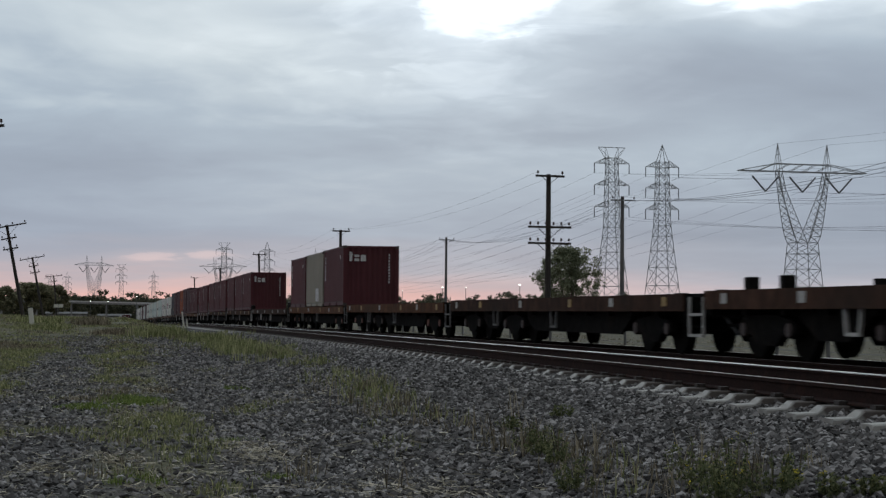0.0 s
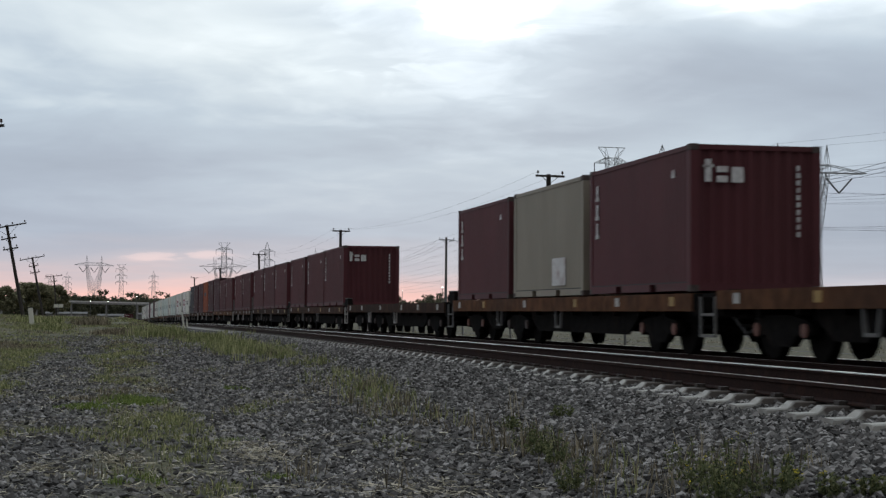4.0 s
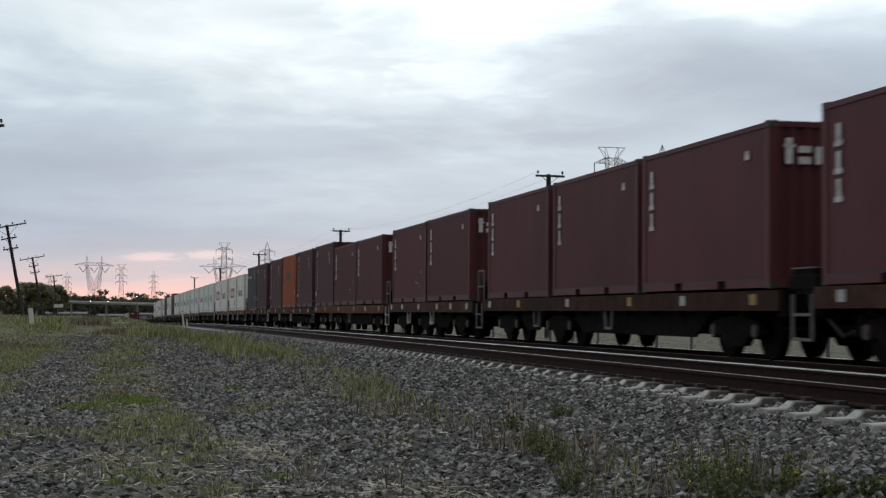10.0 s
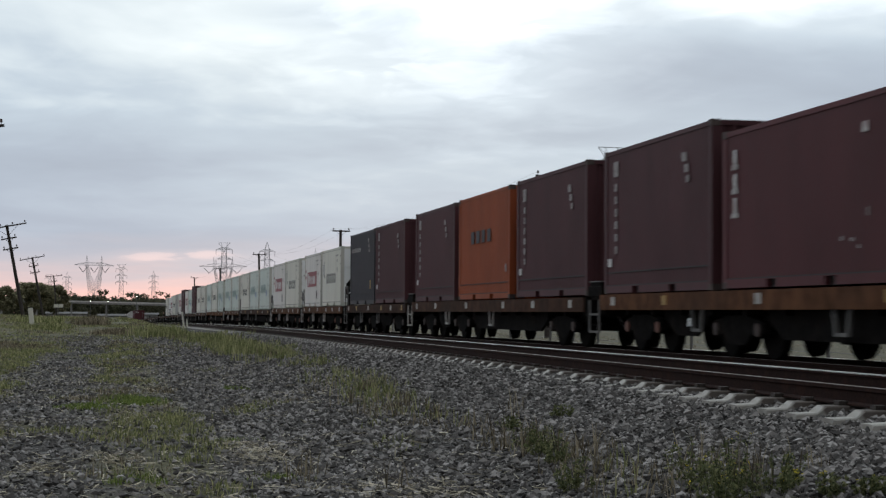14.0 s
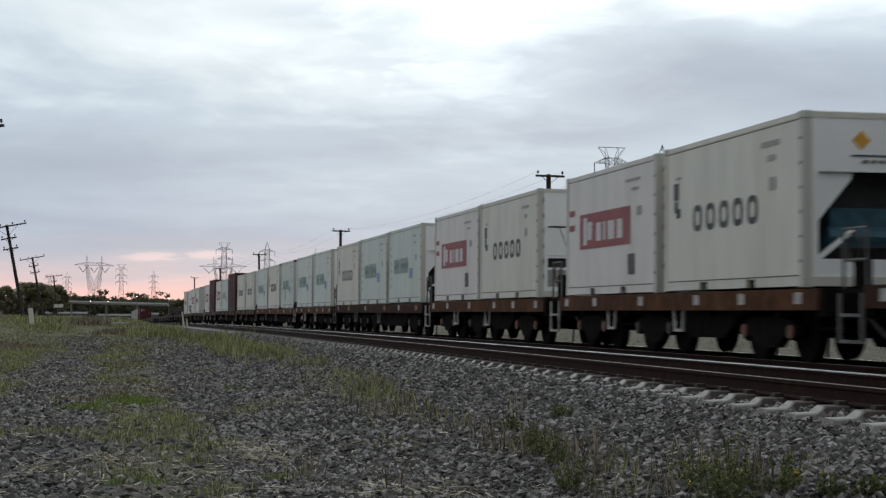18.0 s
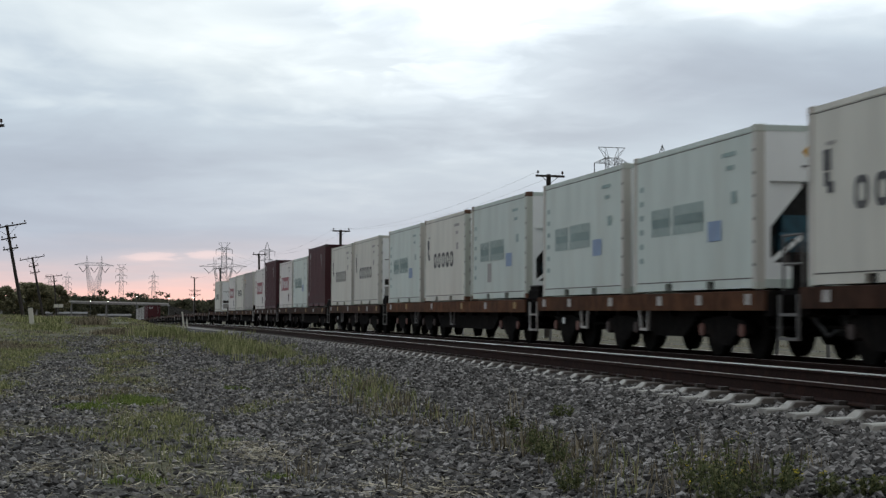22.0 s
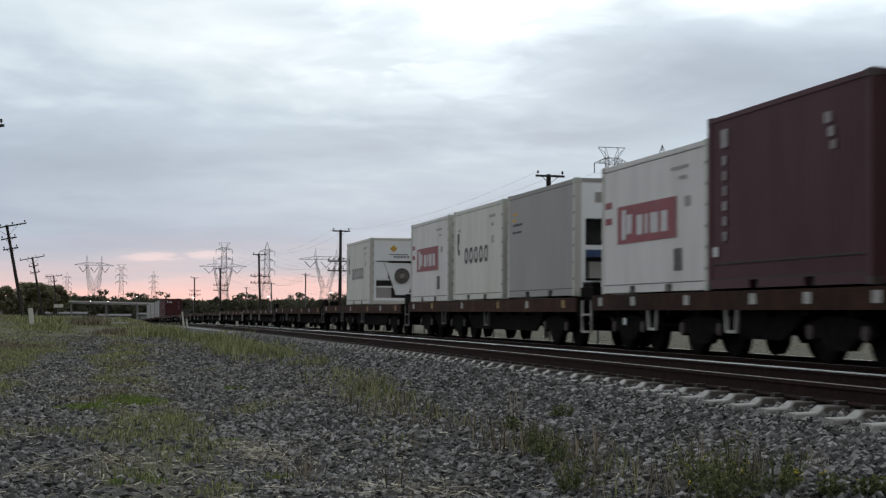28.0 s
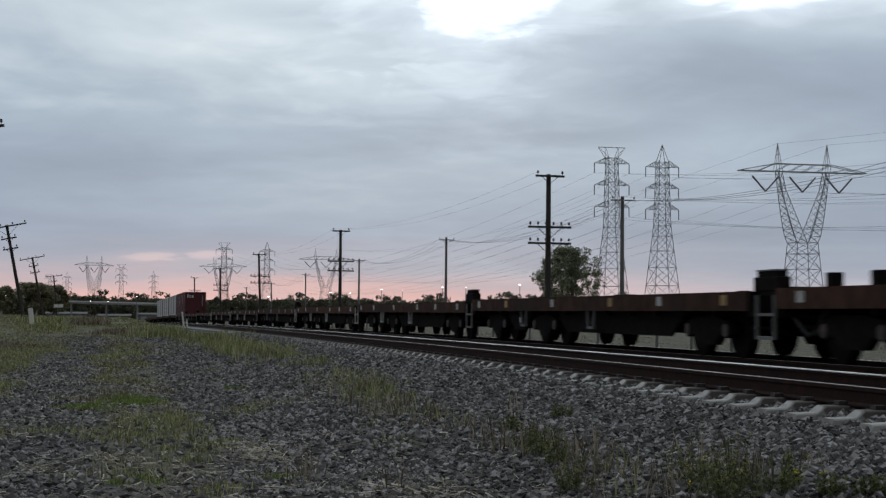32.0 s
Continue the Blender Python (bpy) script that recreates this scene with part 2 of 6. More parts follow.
M_DECK_BRIGHT = paint("wagon_sill_bright_rust", (0.105, 0.046, 0.023), 0.85, 0.0, 3.0, 0.4, (0.05, 0.028, 0.02), 0.6, 0.2, 50, 1.0, vary=0.2, spec=0.1)
M_YELLOW = paint("yellow_marker", (0.30, 0.18, 0.045), 0.6, 0, 10, 0.2, (0.12, 0.08, 0.03), 0.6)
M_WHITE_MARK = paint("white_marker", (0.40, 0.38, 0.355), 0.6, 0, 10, 0.2, (0.16, 0.13, 0.11), 0.7)
M_BEARING = paint("bearing_cap_red", (0.15, 0.058, 0.040), 0.7, 0, 12, 0.25)
M_MAROON = paint("maroon_paint", (0.094, 0.0270, 0.0315), 0.6, 0, 1.2, 0.14, (0.055, 0.024, 0.022), 0.45, 0.06, 30, 0.35, vary=0.12, spec=0.2)
M_BROWN = paint("brown_paint", (0.075, 0.0280, 0.0325), 0.6, 0, 1.2, 0.16, (0.048, 0.024, 0.024), 0.4, 0.06, 30, 0.35, vary=0.12, spec=0.2)
M_SLATE = paint("slate_paint", (0.049, 0.046, 0.054), 0.6, 0, 1.2, 0.14, (0.03, 0.03, 0.03), 0.4, 0.06, 30, 0.35, spec=0.2)
M_ORANGE = paint("orange_paint", (0.28, 0.062, 0.020), 0.65, 0, 1.2, 0.16, (0.17, 0.05, 0.025), 0.5, 0.06, 30, 0.35, spec=0.25)
M_BEIGE = paint("beige_paint", (0.26, 0.225, 0.175), 0.6, 0, 1.2, 0.1, (0.18, 0.14, 0.1), 0.4, 0.06, 30, 0.35)
M_POST = paint("weathered_post", (0.54, 0.52, 0.47), 0.6, 0, 2.2, 0.12, (0.33, 0.26, 0.19), 0.5, 0.05, 25, 0.25)
M_SEAM = paint("grimy_seam", (0.11, 0.10, 0.09), 0.8, 0, 6, 0.3)
M_CREAM = paint("cream_paint", (0.62, 0.605, 0.53), 0.55, 0, 1.5, 0.09, (0.38, 0.325, 0.25), 0.6, 0.03, 25, 0.3, vary=0.05)
M_MINT = paint("mint_paint", (0.55, 0.615, 0.565), 0.55, 0, 1.5, 0.09, (0.38, 0.35, 0.28), 0.6, 0.03, 25, 0.3, vary=0.05)
M_GREY = paint("grey_paint", (0.345, 0.328, 0.308), 0.6, 0, 0.9, 0.07, (0.22, 0.19, 0.165), 0.5, 0.03, 25, 0.3, spec=0.3)
M_TAIL = paint("pale_grey_paint", (0.43, 0.415, 0.39), 0.55, 0, 0.9, 0.06, (0.27, 0.24, 0.205), 0.4, 0.03, 25, 0.3)
M_WHITE = paint("white_paint", (0.66, 0.63, 0.595), 0.55, 0, 1.5, 0.09, (0.40, 0.345, 0.28), 0.6, 0.03, 25, 0.3)
M_UNIT = paint("plant_white", (0.86, 0.87, 0.86), 0.45, 0, 1.5, 0.04, (0.6, 0.56, 0.5), 0.3, 0.02, 25, 0.4)
M_STAINED = paint("rust_stained_post", (0.50, 0.52, 0.46), 0.6, 0, 2.2, 0.15, (0.26, 0.11, 0.05), 0.9, 0.05, 25, 0.25)
M_RUST = paint("corner_rust", (0.14, 0.065, 0.035), 0.85, 0, 9, 0.4, (0.06, 0.04, 0.03), 0.6)
M_CASTING = paint("casting_dark", (0.07, 0.05, 0.045), 0.8, 0.1, 9, 0.35)
# near-black for hoses and seams; in pockets and recesses it is painted shade
M_BLACK = paint("black_parts_and_recess_shade", (0.035, 0.034, 0.034), 0.8, 0, 10, 0.2)
M_INK = paint("dark_lettering", (0.05, 0.05, 0.055), 0.7, 0, 12, 0.2, (0.25, 0.24, 0.22), 0.5)
M_CHALK = paint("white_lettering", (0.58, 0.56, 0.55), 0.7, 0, 14, 0.15, (0.25, 0.12, 0.11), 0.6)
M_FADED = paint("faded_lettering", (0.30, 0.275, 0.27), 0.75, 0, 14, 0.2, (0.12, 0.075, 0.075), 0.8)
M_BLUEBAND = paint("blue_band", (0.03, 0.06, 0.16), 0.5, 0, 5, 0.2)
M_RED = paint("red_panel", (0.245, 0.036, 0.045), 0.55, 0, 3, 0.14, (0.34, 0.15, 0.145), 0.45)
M_TEAL = paint("faded_teal", (0.27, 0.36, 0.34), 0.6, 0, 2.5, 0.12, (0.42, 0.50, 0.47), 0.6)
M_BLUE = paint("faded_blue", (0.22, 0.30, 0.44), 0.6, 0, 2.5, 0.12)
M_AMBER = paint("amber_label", (0.62, 0.34, 0.04), 0.6, 0, 8, 0.1)
M_COMPRESSOR = paint("blue_compressor", (0.022, 0.075, 0.105), 0.5, 0.1, 6, 0.3)
M_TIMBER = paint("weathered_pole", (0.035, 0.028, 0.024), 0.9, 0, 5, 0.35, (0.07, 0.055, 0.045), 0.4, 0.3, 30, 0.15)
M_GREYPOLE = paint("grey_pole", (0.13, 0.125, 0.12), 0.85, 0, 5, 0.25, (0.2, 0.18, 0.17), 0.4, 0.2, 30, 0.15)
M_GALV = paint("galvanised_lattice", (0.30, 0.305, 0.31), 0.6, 0.1, 1.0, 0.15, bump=0)
M_WIRE = paint("line_wire", (0.14, 0.14, 0.15), 0.6, 0.3, 1.0, 0.1, bump=0)
M_LAMP = glow("lamp_glow", (1.0, 0.93, 0.8), 7.0)
M_CONCRETE = paint("bridge_concrete", (0.27, 0.26, 0.255), 0.9, 0, 0.6, 0.15, (0.17, 0.16, 0.15), 0.4, 0.1, 4)
M_PARAPET = paint("pale_parapet", (0.55, 0.53, 0.52), 0.9, 0, 0.6, 0.12, (0.36, 0.34, 0.33), 0.4, 0.1, 4)
M_BARK = paint("eucalypt_bark", (0.16, 0.135, 0.11), 0.9, 0, 4, 0.3, (0.08, 0.06, 0.05), 0.5)
M_LEAF = islands("eucalypt_leaf", (0.09, 0.10, 0.06), (0.34, 0.35, 0.22), 0.7, (0.20, 0.21, 0.13), 0.45)
M_FARLEAF = islands("far_leaf", (0.05, 0.05, 0.035), (0.17, 0.16, 0.10), 0.85, (0.095, 0.095, 0.062), 0.45)
M_GRASS = islands("grass_blade", (0.076, 0.086, 0.034), (0.42, 0.395, 0.21), 0.85, (0.192, 0.204, 0.086), 0.45)
M_BROWNGRASS = islands("brown_grass_blade", (0.062, 0.050, 0.034), (0.36, 0.305, 0.215), 0.85, (0.155, 0.130, 0.088), 0.4)
M_LITTER = islands("straw_litter", (0.13, 0.108, 0.075), (0.64, 0.58, 0.46), 0.9, (0.36, 0.32, 0.24), 0.2)
M_FLOWER = islands("yellow_flower", (0.45, 0.36, 0.03), (0.75, 0.62, 0.06), 0.7, leafy=0.4)
M_HEDGE = islands("hedge_leaf", (0.10, 0.10, 0.06), (0.40, 0.36, 0.22), 0.85, (0.22, 0.205, 0.125), 0.5)
M_LUSH = islands("lush_grass_blade", (0.065, 0.095, 0.020), (0.24, 0.28, 0.085), 0.75, (0.135, 0.18, 0.042), 0.45)
M_WEED = islands("weed_leaf", (0.045, 0.060, 0.026), (0.27, 0.27, 0.13), 0.8, (0.125, 0.138, 0.064), 0.45)


def ground_material():
    """Crushed stone near the line, grass and bare soil away from it, dry field beyond; grains in metres."""
    m, nodes, links, b = shader("ground_cover")
    co = nodes.new("ShaderNodeTexCoord")
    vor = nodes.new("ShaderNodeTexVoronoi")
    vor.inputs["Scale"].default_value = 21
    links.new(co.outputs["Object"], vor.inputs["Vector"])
    # stone tones kept low: shade under the loose pieces, put into the colour
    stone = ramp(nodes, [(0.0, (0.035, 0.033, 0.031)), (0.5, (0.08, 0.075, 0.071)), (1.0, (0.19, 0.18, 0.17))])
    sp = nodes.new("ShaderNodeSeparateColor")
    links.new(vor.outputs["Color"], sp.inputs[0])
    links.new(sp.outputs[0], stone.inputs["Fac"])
    # cells darken towards their edges: painted shade in the gaps between stones
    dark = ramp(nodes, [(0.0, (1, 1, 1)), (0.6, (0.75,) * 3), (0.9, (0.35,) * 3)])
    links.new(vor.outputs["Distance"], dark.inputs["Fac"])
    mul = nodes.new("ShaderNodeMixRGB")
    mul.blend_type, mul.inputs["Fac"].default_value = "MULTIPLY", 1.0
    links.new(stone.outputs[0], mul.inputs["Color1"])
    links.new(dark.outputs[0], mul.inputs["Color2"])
    n1 = nodes.new("ShaderNodeTexNoise")
    n1.inputs["Scale"].default_value, n1.inputs["Detail"].default_value = 0.33, 10
    n1.inputs["Roughness"].default_value = 0.68
    links.new(co.outputs["Object"], n1.inputs["Vector"])
    n2 = nodes.new("ShaderNodeTexNoise")
    n2.inputs["Scale"].default_value, n2.inputs["Detail"].default_value = 5.0, 8
    links.new(co.outputs["Object"], n2.inputs["Vector"])
    turf = ramp(nodes, [(0.25, (0.048, 0.047, 0.027)), (0.5, (0.105, 0.10, 0.060)), (0.75, (0.19, 0.172, 0.115))])
    links.new(n2.outputs["Fac"], turf.inputs["Fac"])
    att = nodes.new("ShaderNodeAttribute")
    att.attribute_name = "turf"
    ad = nodes.new("ShaderNodeMath")
    ad.operation = "ADD"
    links.new(att.outputs["Fac"], ad.inputs[0])
    links.new(n1.outputs["Fac"], ad.inputs[1])
    fac = ramp(nodes, [(0.86, (0, 0, 0)), (1.06, (1, 1, 1))])
    links.new(ad.outputs[0], fac.inputs["Fac"])
    mx = nodes.new("ShaderNodeMixRGB")
    links.new(fac.outputs[0], mx.inputs["Fac"])
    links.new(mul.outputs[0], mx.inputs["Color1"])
    links.new(turf.outputs[0], mx.inputs["Color2"])
    field = ramp(nodes, [(0.25, (0.058, 0.052, 0.036)), (0.5, (0.105, 0.096, 0.068)), (0.75, (0.18, 0.165, 0.12))])
    links.new(n2.outputs["Fac"], field.inputs["Fac"])
    att2 = nodes.new("ShaderNodeAttribute")
    att2.attribute_name = "dry"
    mx2 = nodes.new("ShaderNodeMixRGB")
    links.new(att2.outputs["Fac"], mx2.inputs["Fac"])
    links.new(mx.outputs[0], mx2.inputs["Color1"])
    links.new(field.outputs[0], mx2.inputs["Color2"])
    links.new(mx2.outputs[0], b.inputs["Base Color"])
    b.inputs["Roughness"].default_value = 0.95
    b.inputs["Specular IOR Level"].default_value = 0.15
    bp = nodes.new("ShaderNodeBump")
    bp.inputs["Strength"].default_value, bp.inputs["Distance"].default_value = 0.9, 0.03
    inv = nodes.new("ShaderNodeMath")
    inv.operation = "SUBTRACT"
    inv.inputs[0].default_value = 1.0
    links.new(vor.outputs["Distance"], inv.inputs[1])
    links.new(inv.outputs[0], bp.inputs["Height"])
    links.new(bp.outputs[0], b.inputs["Normal"])
    return m


M_GROUND = ground_material()


# ---------------------------------------------------------------- mesh helpers
def box(bm, x0, x1, y0, y1, z0, z1):
    v = [bm.verts.new((x, y, z)) for z in (z0, z1) for y in (y0, y1) for x in (x0, x1)]
    for a, b, c, d in ((0, 2, 3, 1), (4, 5, 7, 6), (0, 1, 5, 4), (2, 6, 7, 3), (0, 4, 6, 2), (1, 3, 7, 5)):
        bm.faces.new((v[a], v[b], v[c], v[d]))


def beam(bm, a, b, w, d=None):
    """A square bar from a to b."""
    a, b = Vector(a), Vector(b)
    d = d or w
    way = (b - a).normalized()
    up = Vector((0, 0, 1)) if abs(way.z) < 0.95 else Vector((0, 1, 0))
    s = way.cross(up).normalized() * (w / 2)
    u = s.cross(way).normalized() * (d / 2)
    v = [bm.verts.new(p + i * s + j * u) for p in (a, b) for i, j in ((-1, -1), (1, -1), (1, 1), (-1, 1))]
    for q in ((0, 1, 2, 3), (7, 6, 5, 4), (0, 4, 5, 1), (1, 5, 6, 2), (2, 6, 7, 3), (3, 7, 4, 0)):
        bm.faces.new([v[i] for i in q])


def tube(bm, a, b, r0, r1=None, n=8):
    a, b = Vector(a), Vector(b)
    r1 = r0 if r1 is None else r1
    way = (b - a).normalized()
    up = Vector((0, 0, 1)) if abs(way.z) < 0.95 else Vector((0, 1, 0))
    s = way.cross(up).normalized()
    u = s.cross(way)
    rings = [[bm.verts.new(p + r * (math.cos(k * 2 * math.pi / n) * s + math.sin(k * 2 * math.pi / n) * u)) for k in range(n)] for p, r in ((a, r0), (b, r1))]
    for k in range(n):
        bm.faces.new((rings[0][k], rings[0][(k + 1) % n], rings[1][(k + 1) % n], rings[1][k]))
    bm.faces.new(rings[0][::-1])
    bm.faces.new(rings[1])


def mesh_of(name, bm, material, bevel=0.0):
    if bevel:
        bmesh.ops.bevel(bm, geom=bm.edges[:], offset=bevel, segments=1, affect="EDGES")
    bmesh.ops.recalc_face_normals(bm, faces=bm.faces[:])
    me = bpy.data.meshes.new(name)
    bm.to_mesh(me)
    bm.free()
    me.materials.append(material)
    return me


def part(name, bm, material, parent, label="", bevel=0.0):
    ob = new(name, mesh_of(name, bm, material, bevel))
    ob.parent = parent
    return tagged(ob, label) if label else ob


def boxed(name, dims, material, parent, label="", bevel=0.0):
    bm = bmesh.new()
    box(bm, *dims)
    return part(name, bm, material, parent, label, bevel)


def again(ob, parent, m):
    """The same part once more, on the same mesh."""
    o = new(ob.name.split(".")[0], ob.data)
    o.parent, o.matrix_basis = parent, m
    return o


def thing(name, label, category, group="", kind="", m=None):
    ob = new(name)
    ob.empty_display_size = 0.2
    if m is not None:
        ob.matrix_world = m
    return tagged(ob, label, category, group, kind)


def sheet(name, verts, faces, material):
    me = bpy.data.meshes.new(name)
    me.from_pydata(verts, [], faces)
    me.materials.append(material)
    return me


# ---------------------------------------------------------------- the line: one curve for both tracks
TRACK_X, CURVE, STRAIGHT = 10.96, 0.00018, 100.0
SPACING, GAUGE_NEAR, GAUGE_FAR = 4.013, 1.424, 1.435
RAIL_FAR, RAIL_NEAR, FLOOR_Z = 0.718, 0.81, 1.836


def fall(s):
    s = max(0.0, s)
    return -0.0009 * s - 0.000015 * min(s, 300.0) ** 2 - 0.009 * max(0.0, s - 300.0)


def line(s, off=0.0, z=0.0):
    """The place s metres along the far track, off metres to its right: a slight curve, straight in the distance."""
    c = min(s, STRAIGHT)
    th = CURVE * c
    return Vector((TRACK_X - (1 - math.cos(th)) / CURVE + off * math.cos(th) - math.sin(th) * (s - c), math.sin(th) / CURVE + off * math.sin(th) + math.cos(th) * (s - c), z + fall(s)))


def on_line(s, off=0.0, z=0.0):
    p = line(s, off, z)
    return Matrix.Translation(p) @ Matrix.Rotation(CURVE * min(s, STRAIGHT), 4, "Z")


def bed_x(y, off):
    c = min(abs(y), STRAIGHT)
    return TRACK_X + off - 0.5 * CURVE * c * c - CURVE * STRAIGHT * (min(abs(y), 700) - c)


# ---------------------------------------------------------------- ground
def lerp(x, pts):
    if x <= pts[0][0]:
        return pts[0][1]
    for (a, u), (b, v) in zip(pts, pts[1:]):
        if x <= b:
            return u + (v - u) * (x - a) / (b - a)
    return pts[-1][1]


def ground_z(x, y):
    o = x - bed_x(y, 0)
    f = fall(max(0, min(y, 600)))
    left = lerp(y, [(0, 0.0), (40, 0.02), (80, 0.25), (130, 0.58), (190, 0.68), (260, 0.2), (420, -1.5), (900, -4.0)])
    bank = lerp(o, [(-30, 0.5), (-20, 0.2), (-12, 0.0)]) * lerp(y, [(20, 0), (90, 1)])
    bed = RAIL_NEAR - 0.20 + f
    low = lerp(y, [(11, 0.05), (22, 0.0)])
    right = lerp(y, [(0, 0.15), (100, 0.0), (200, -0.4), (420, -1.5), (900, -4.0)])
    z = lerp(o, [(-9.5, left + bank), (-8.2, left * 0.9 + 0.06), (-7.2, max(0.22 + f * 0.5, left * 0.7)), (-6.2, bed - 0.24), (-5.6, bed - 0.105 - low), (-5.3, bed - 0.052 - low), (-5.05, bed - 0.040 - low * .5), (-4.9, bed - .028), (-2.4, bed - .02), (-1.6, RAIL_FAR - 0.2 + f), (1.5, RAIL_FAR - 0.2 + f), (3.4, right + 0.05), (6, right)])
    return z


def surface_z(x, y):
    """The ground with its low uneven swells, which are flatter on the track bed."""
    o = x - bed_x(y, 0)
    n = noise.noise(Vector((x * 0.45, y * 0.45, 0))) * 0.05 + noise.noise(Vector((x * 1.1, y * 0.9, 5))) * 0.022
    return ground_z(x, y) + n * lerp(o, [(-7.4, 1.0), (-6.2, 0.2)])


def turf_amount(x, y):
    o = x - bed_x(y, 0)
    a = lerp(o, [(-60, 0.75), (-20, 0.68), (-13.5, 0.62), (-12.9, 0.52), (-12.4, 0.33), (-11.6, 0.34), (-11.0, 0.48), (-10.2, 0.46), (-9.8, 0.28), (-7.8, 0.22), (-7.2, 0.34), (-6.7, 0.30), (-6.2, 0.05), (2.2, 0.0), (3.2, 0.5), (8, 0.8)])
    return a + lerp(y, [(20, 0.0), (60, 0.12), (110, 0.36)]) * (1 if o < -6.6 else 0)


def build_ground():
    def steps(a, b, n, k=1.0):
        return [a + (b - a) * (i / n) ** k for i in range(n + 1)]
    xs = sorted(set([-2600, -1500, -800, -400, -200, -120, -80, -50] + [round(v, 3) for v in steps(-40, -8, 32)] + [round(v, 3) for v in steps(-7.5, 16, 94)] + [18, 22, 30, 45, 70, 110, 180, 300, 600, 1200, 2600]))
    ys = sorted(set([-500, -300, -150, -60, -20] + [round(v, 3) for v in steps(0, 60, 160)] + [round(v, 3) for v in steps(62, 300, 80)] + [330, 380, 450, 550, 700, 900, 1200, 1700, 2600, 3600]))
    verts, turf, dry = [], [], []
    for y in ys:
        for x in xs:
            verts.append((x, y, surface_z(x, y)))
            turf.append(turf_amount(x, y))
            dry.append(lerp(x - bed_x(y, 0), [(2.6, 0.0), (4.2, 0.85), (60, 0.9), (400, 0.6)]))
    w = len(xs)
    faces = [(j * w + i, j * w + i + 1, (j + 1) * w + i + 1, (j + 1) * w + i) for j in range(len(ys) - 1) for i in range(w - 1)]
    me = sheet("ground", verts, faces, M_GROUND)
    me.attributes.new("turf", "FLOAT", "POINT").data.foreach_set("value", turf)
    me.attributes.new("dry", "FLOAT", "POINT").data.foreach_set("value", dry)
    me.polygons.foreach_set("use_smooth", [True] * len(faces))
    tagged(new("ground", me), "grey crushed stone and patchy dry grass ground beside the line", "ground", kind="structure")
    return np.array(xs), np.array(ys), np.array([v[2] for v in verts]).reshape(len(ys), w)


GX, GY, GZ = build_ground()


def lie_z(x, y):
    """Height of the ground sheet under many points at once."""
    i = np.clip(np.searchsorted(GX, x) - 1, 0, len(GX) - 2)
    j = np.clip(np.searchsorted(GY, y) - 1, 0, len(GY) - 2)
    u, v = (x - GX[i]) / (GX[i + 1] - GX[i]), (y - GY[j]) / (GY[j + 1] - GY[j])
    return (GZ[j, i] * (1 - u) + GZ[j, i + 1] * u) * (1 - v) + (GZ[j + 1, i] * (1 - u) + GZ[j + 1, i + 1] * u) * v


# ---------------------------------------------------------------- rails and sleepers
def rail_strip(name, off, top, material, profile, parent, s0=-420, s1=900):
    ss = [s0 + i * 5.0 for i in range(int((s1 - s0) / 5) + 1)]
    verts, faces, n = [], [], len(profile)
    for s in ss:
        for px, pz in profile:
            verts.append(line(s, off + px, top + pz))
    for i in range(len(ss) - 1):
        for k in range(n):
            faces.append((i * n + k, i * n + (k + 1) % n, (i + 1) * n + (k + 1) % n, (i + 1) * n + k))
    ob = new(name, sheet(name, verts, faces, material))
    ob.parent = parent
    return ob


WEB = [(-0.075, -0.165), (-0.075, -0.152), (-0.012, -0.135), (-0.012, -0.045), (-0.035, -0.035), (-0.034, -0.003), (0.034, -0.003), (0.035, -0.035), (0.012, -0.045), (0.012, -0.135), (0.075, -0.152), (0.075, -0.165)]
CROWN = [(-0.022, -0.006), (-0.021, 0.0), (0.021, 0.0), (0.022, -0.006)]
GAUGE_FACE = [(-0.0355, -0.010), (-0.033, -0.005), (-0.024, 0.0), (0.0, 0.0015), (0.022, 0.0), (0.026, -0.006)]


def build_track(name, centre, gauge, top, label):
    tr = thing(name, label, "railway track", kind="structure")
    for side in (-1, 1):
        r = rail_strip("rail", centre + side * (gauge / 2 + 0.036), top, M_RAIL_SIDE, WEB, tr)
        h = rail_strip("rail_head", centre + side * (gauge / 2 + 0.036), top, M_RAIL_DULL if side < 0 else M_RAIL_TOP, CROWN if side < 0 else GAUGE_FACE, r)
    return tr


near_track = build_track("near_track", -SPACING, GAUGE_NEAR, RAIL_NEAR, "rusty steel rails with polished heads on concrete sleepers")
far_track = build_track("far_track", 0.0, GAUGE_FAR, RAIL_FAR, "steel rails in grey ballast under the freight train")


def sleeper_mesh():
    """A prestressed sleeper: high shoulders at the ends, waisted in the middle, bevelled along its top."""
    bm = bmesh.new()
    rows = []
    for x, zt, w in ((-1.30, -0.066, 0.104), (-1.10, -0.058, 0.102), (-1.02, 0.0, 0.098), (-0.55, 0.0, 0.10), (-0.35, -0.035, 0.09), (0.35, -0.035, 0.09), (0.55, 0.0, 0.10), (1.02, 0.0, 0.098), (1.10, -0.058, 0.102), (1.30, -0.066, 0.104)):
        rows.append([bm.verts.new(p) for p in ((x, -w - 0.006, -0.24), (x, -w, zt - 0.012), (x, -w + 0.012, zt), (x, w - 0.012, zt), (x, w, zt - 0.012), (x, w + 0.006, -0.24))])
    for a, b in zip(rows, rows[1:]):
        for k in range(5):
            bm.faces.new((a[k], a[k + 1], b[k + 1], b[k]))
    bm.faces.new(rows[0])
    bm.faces.new(rows[-1][::-1])
    return mesh_of("sleeper", bm, M_SLEEPER)


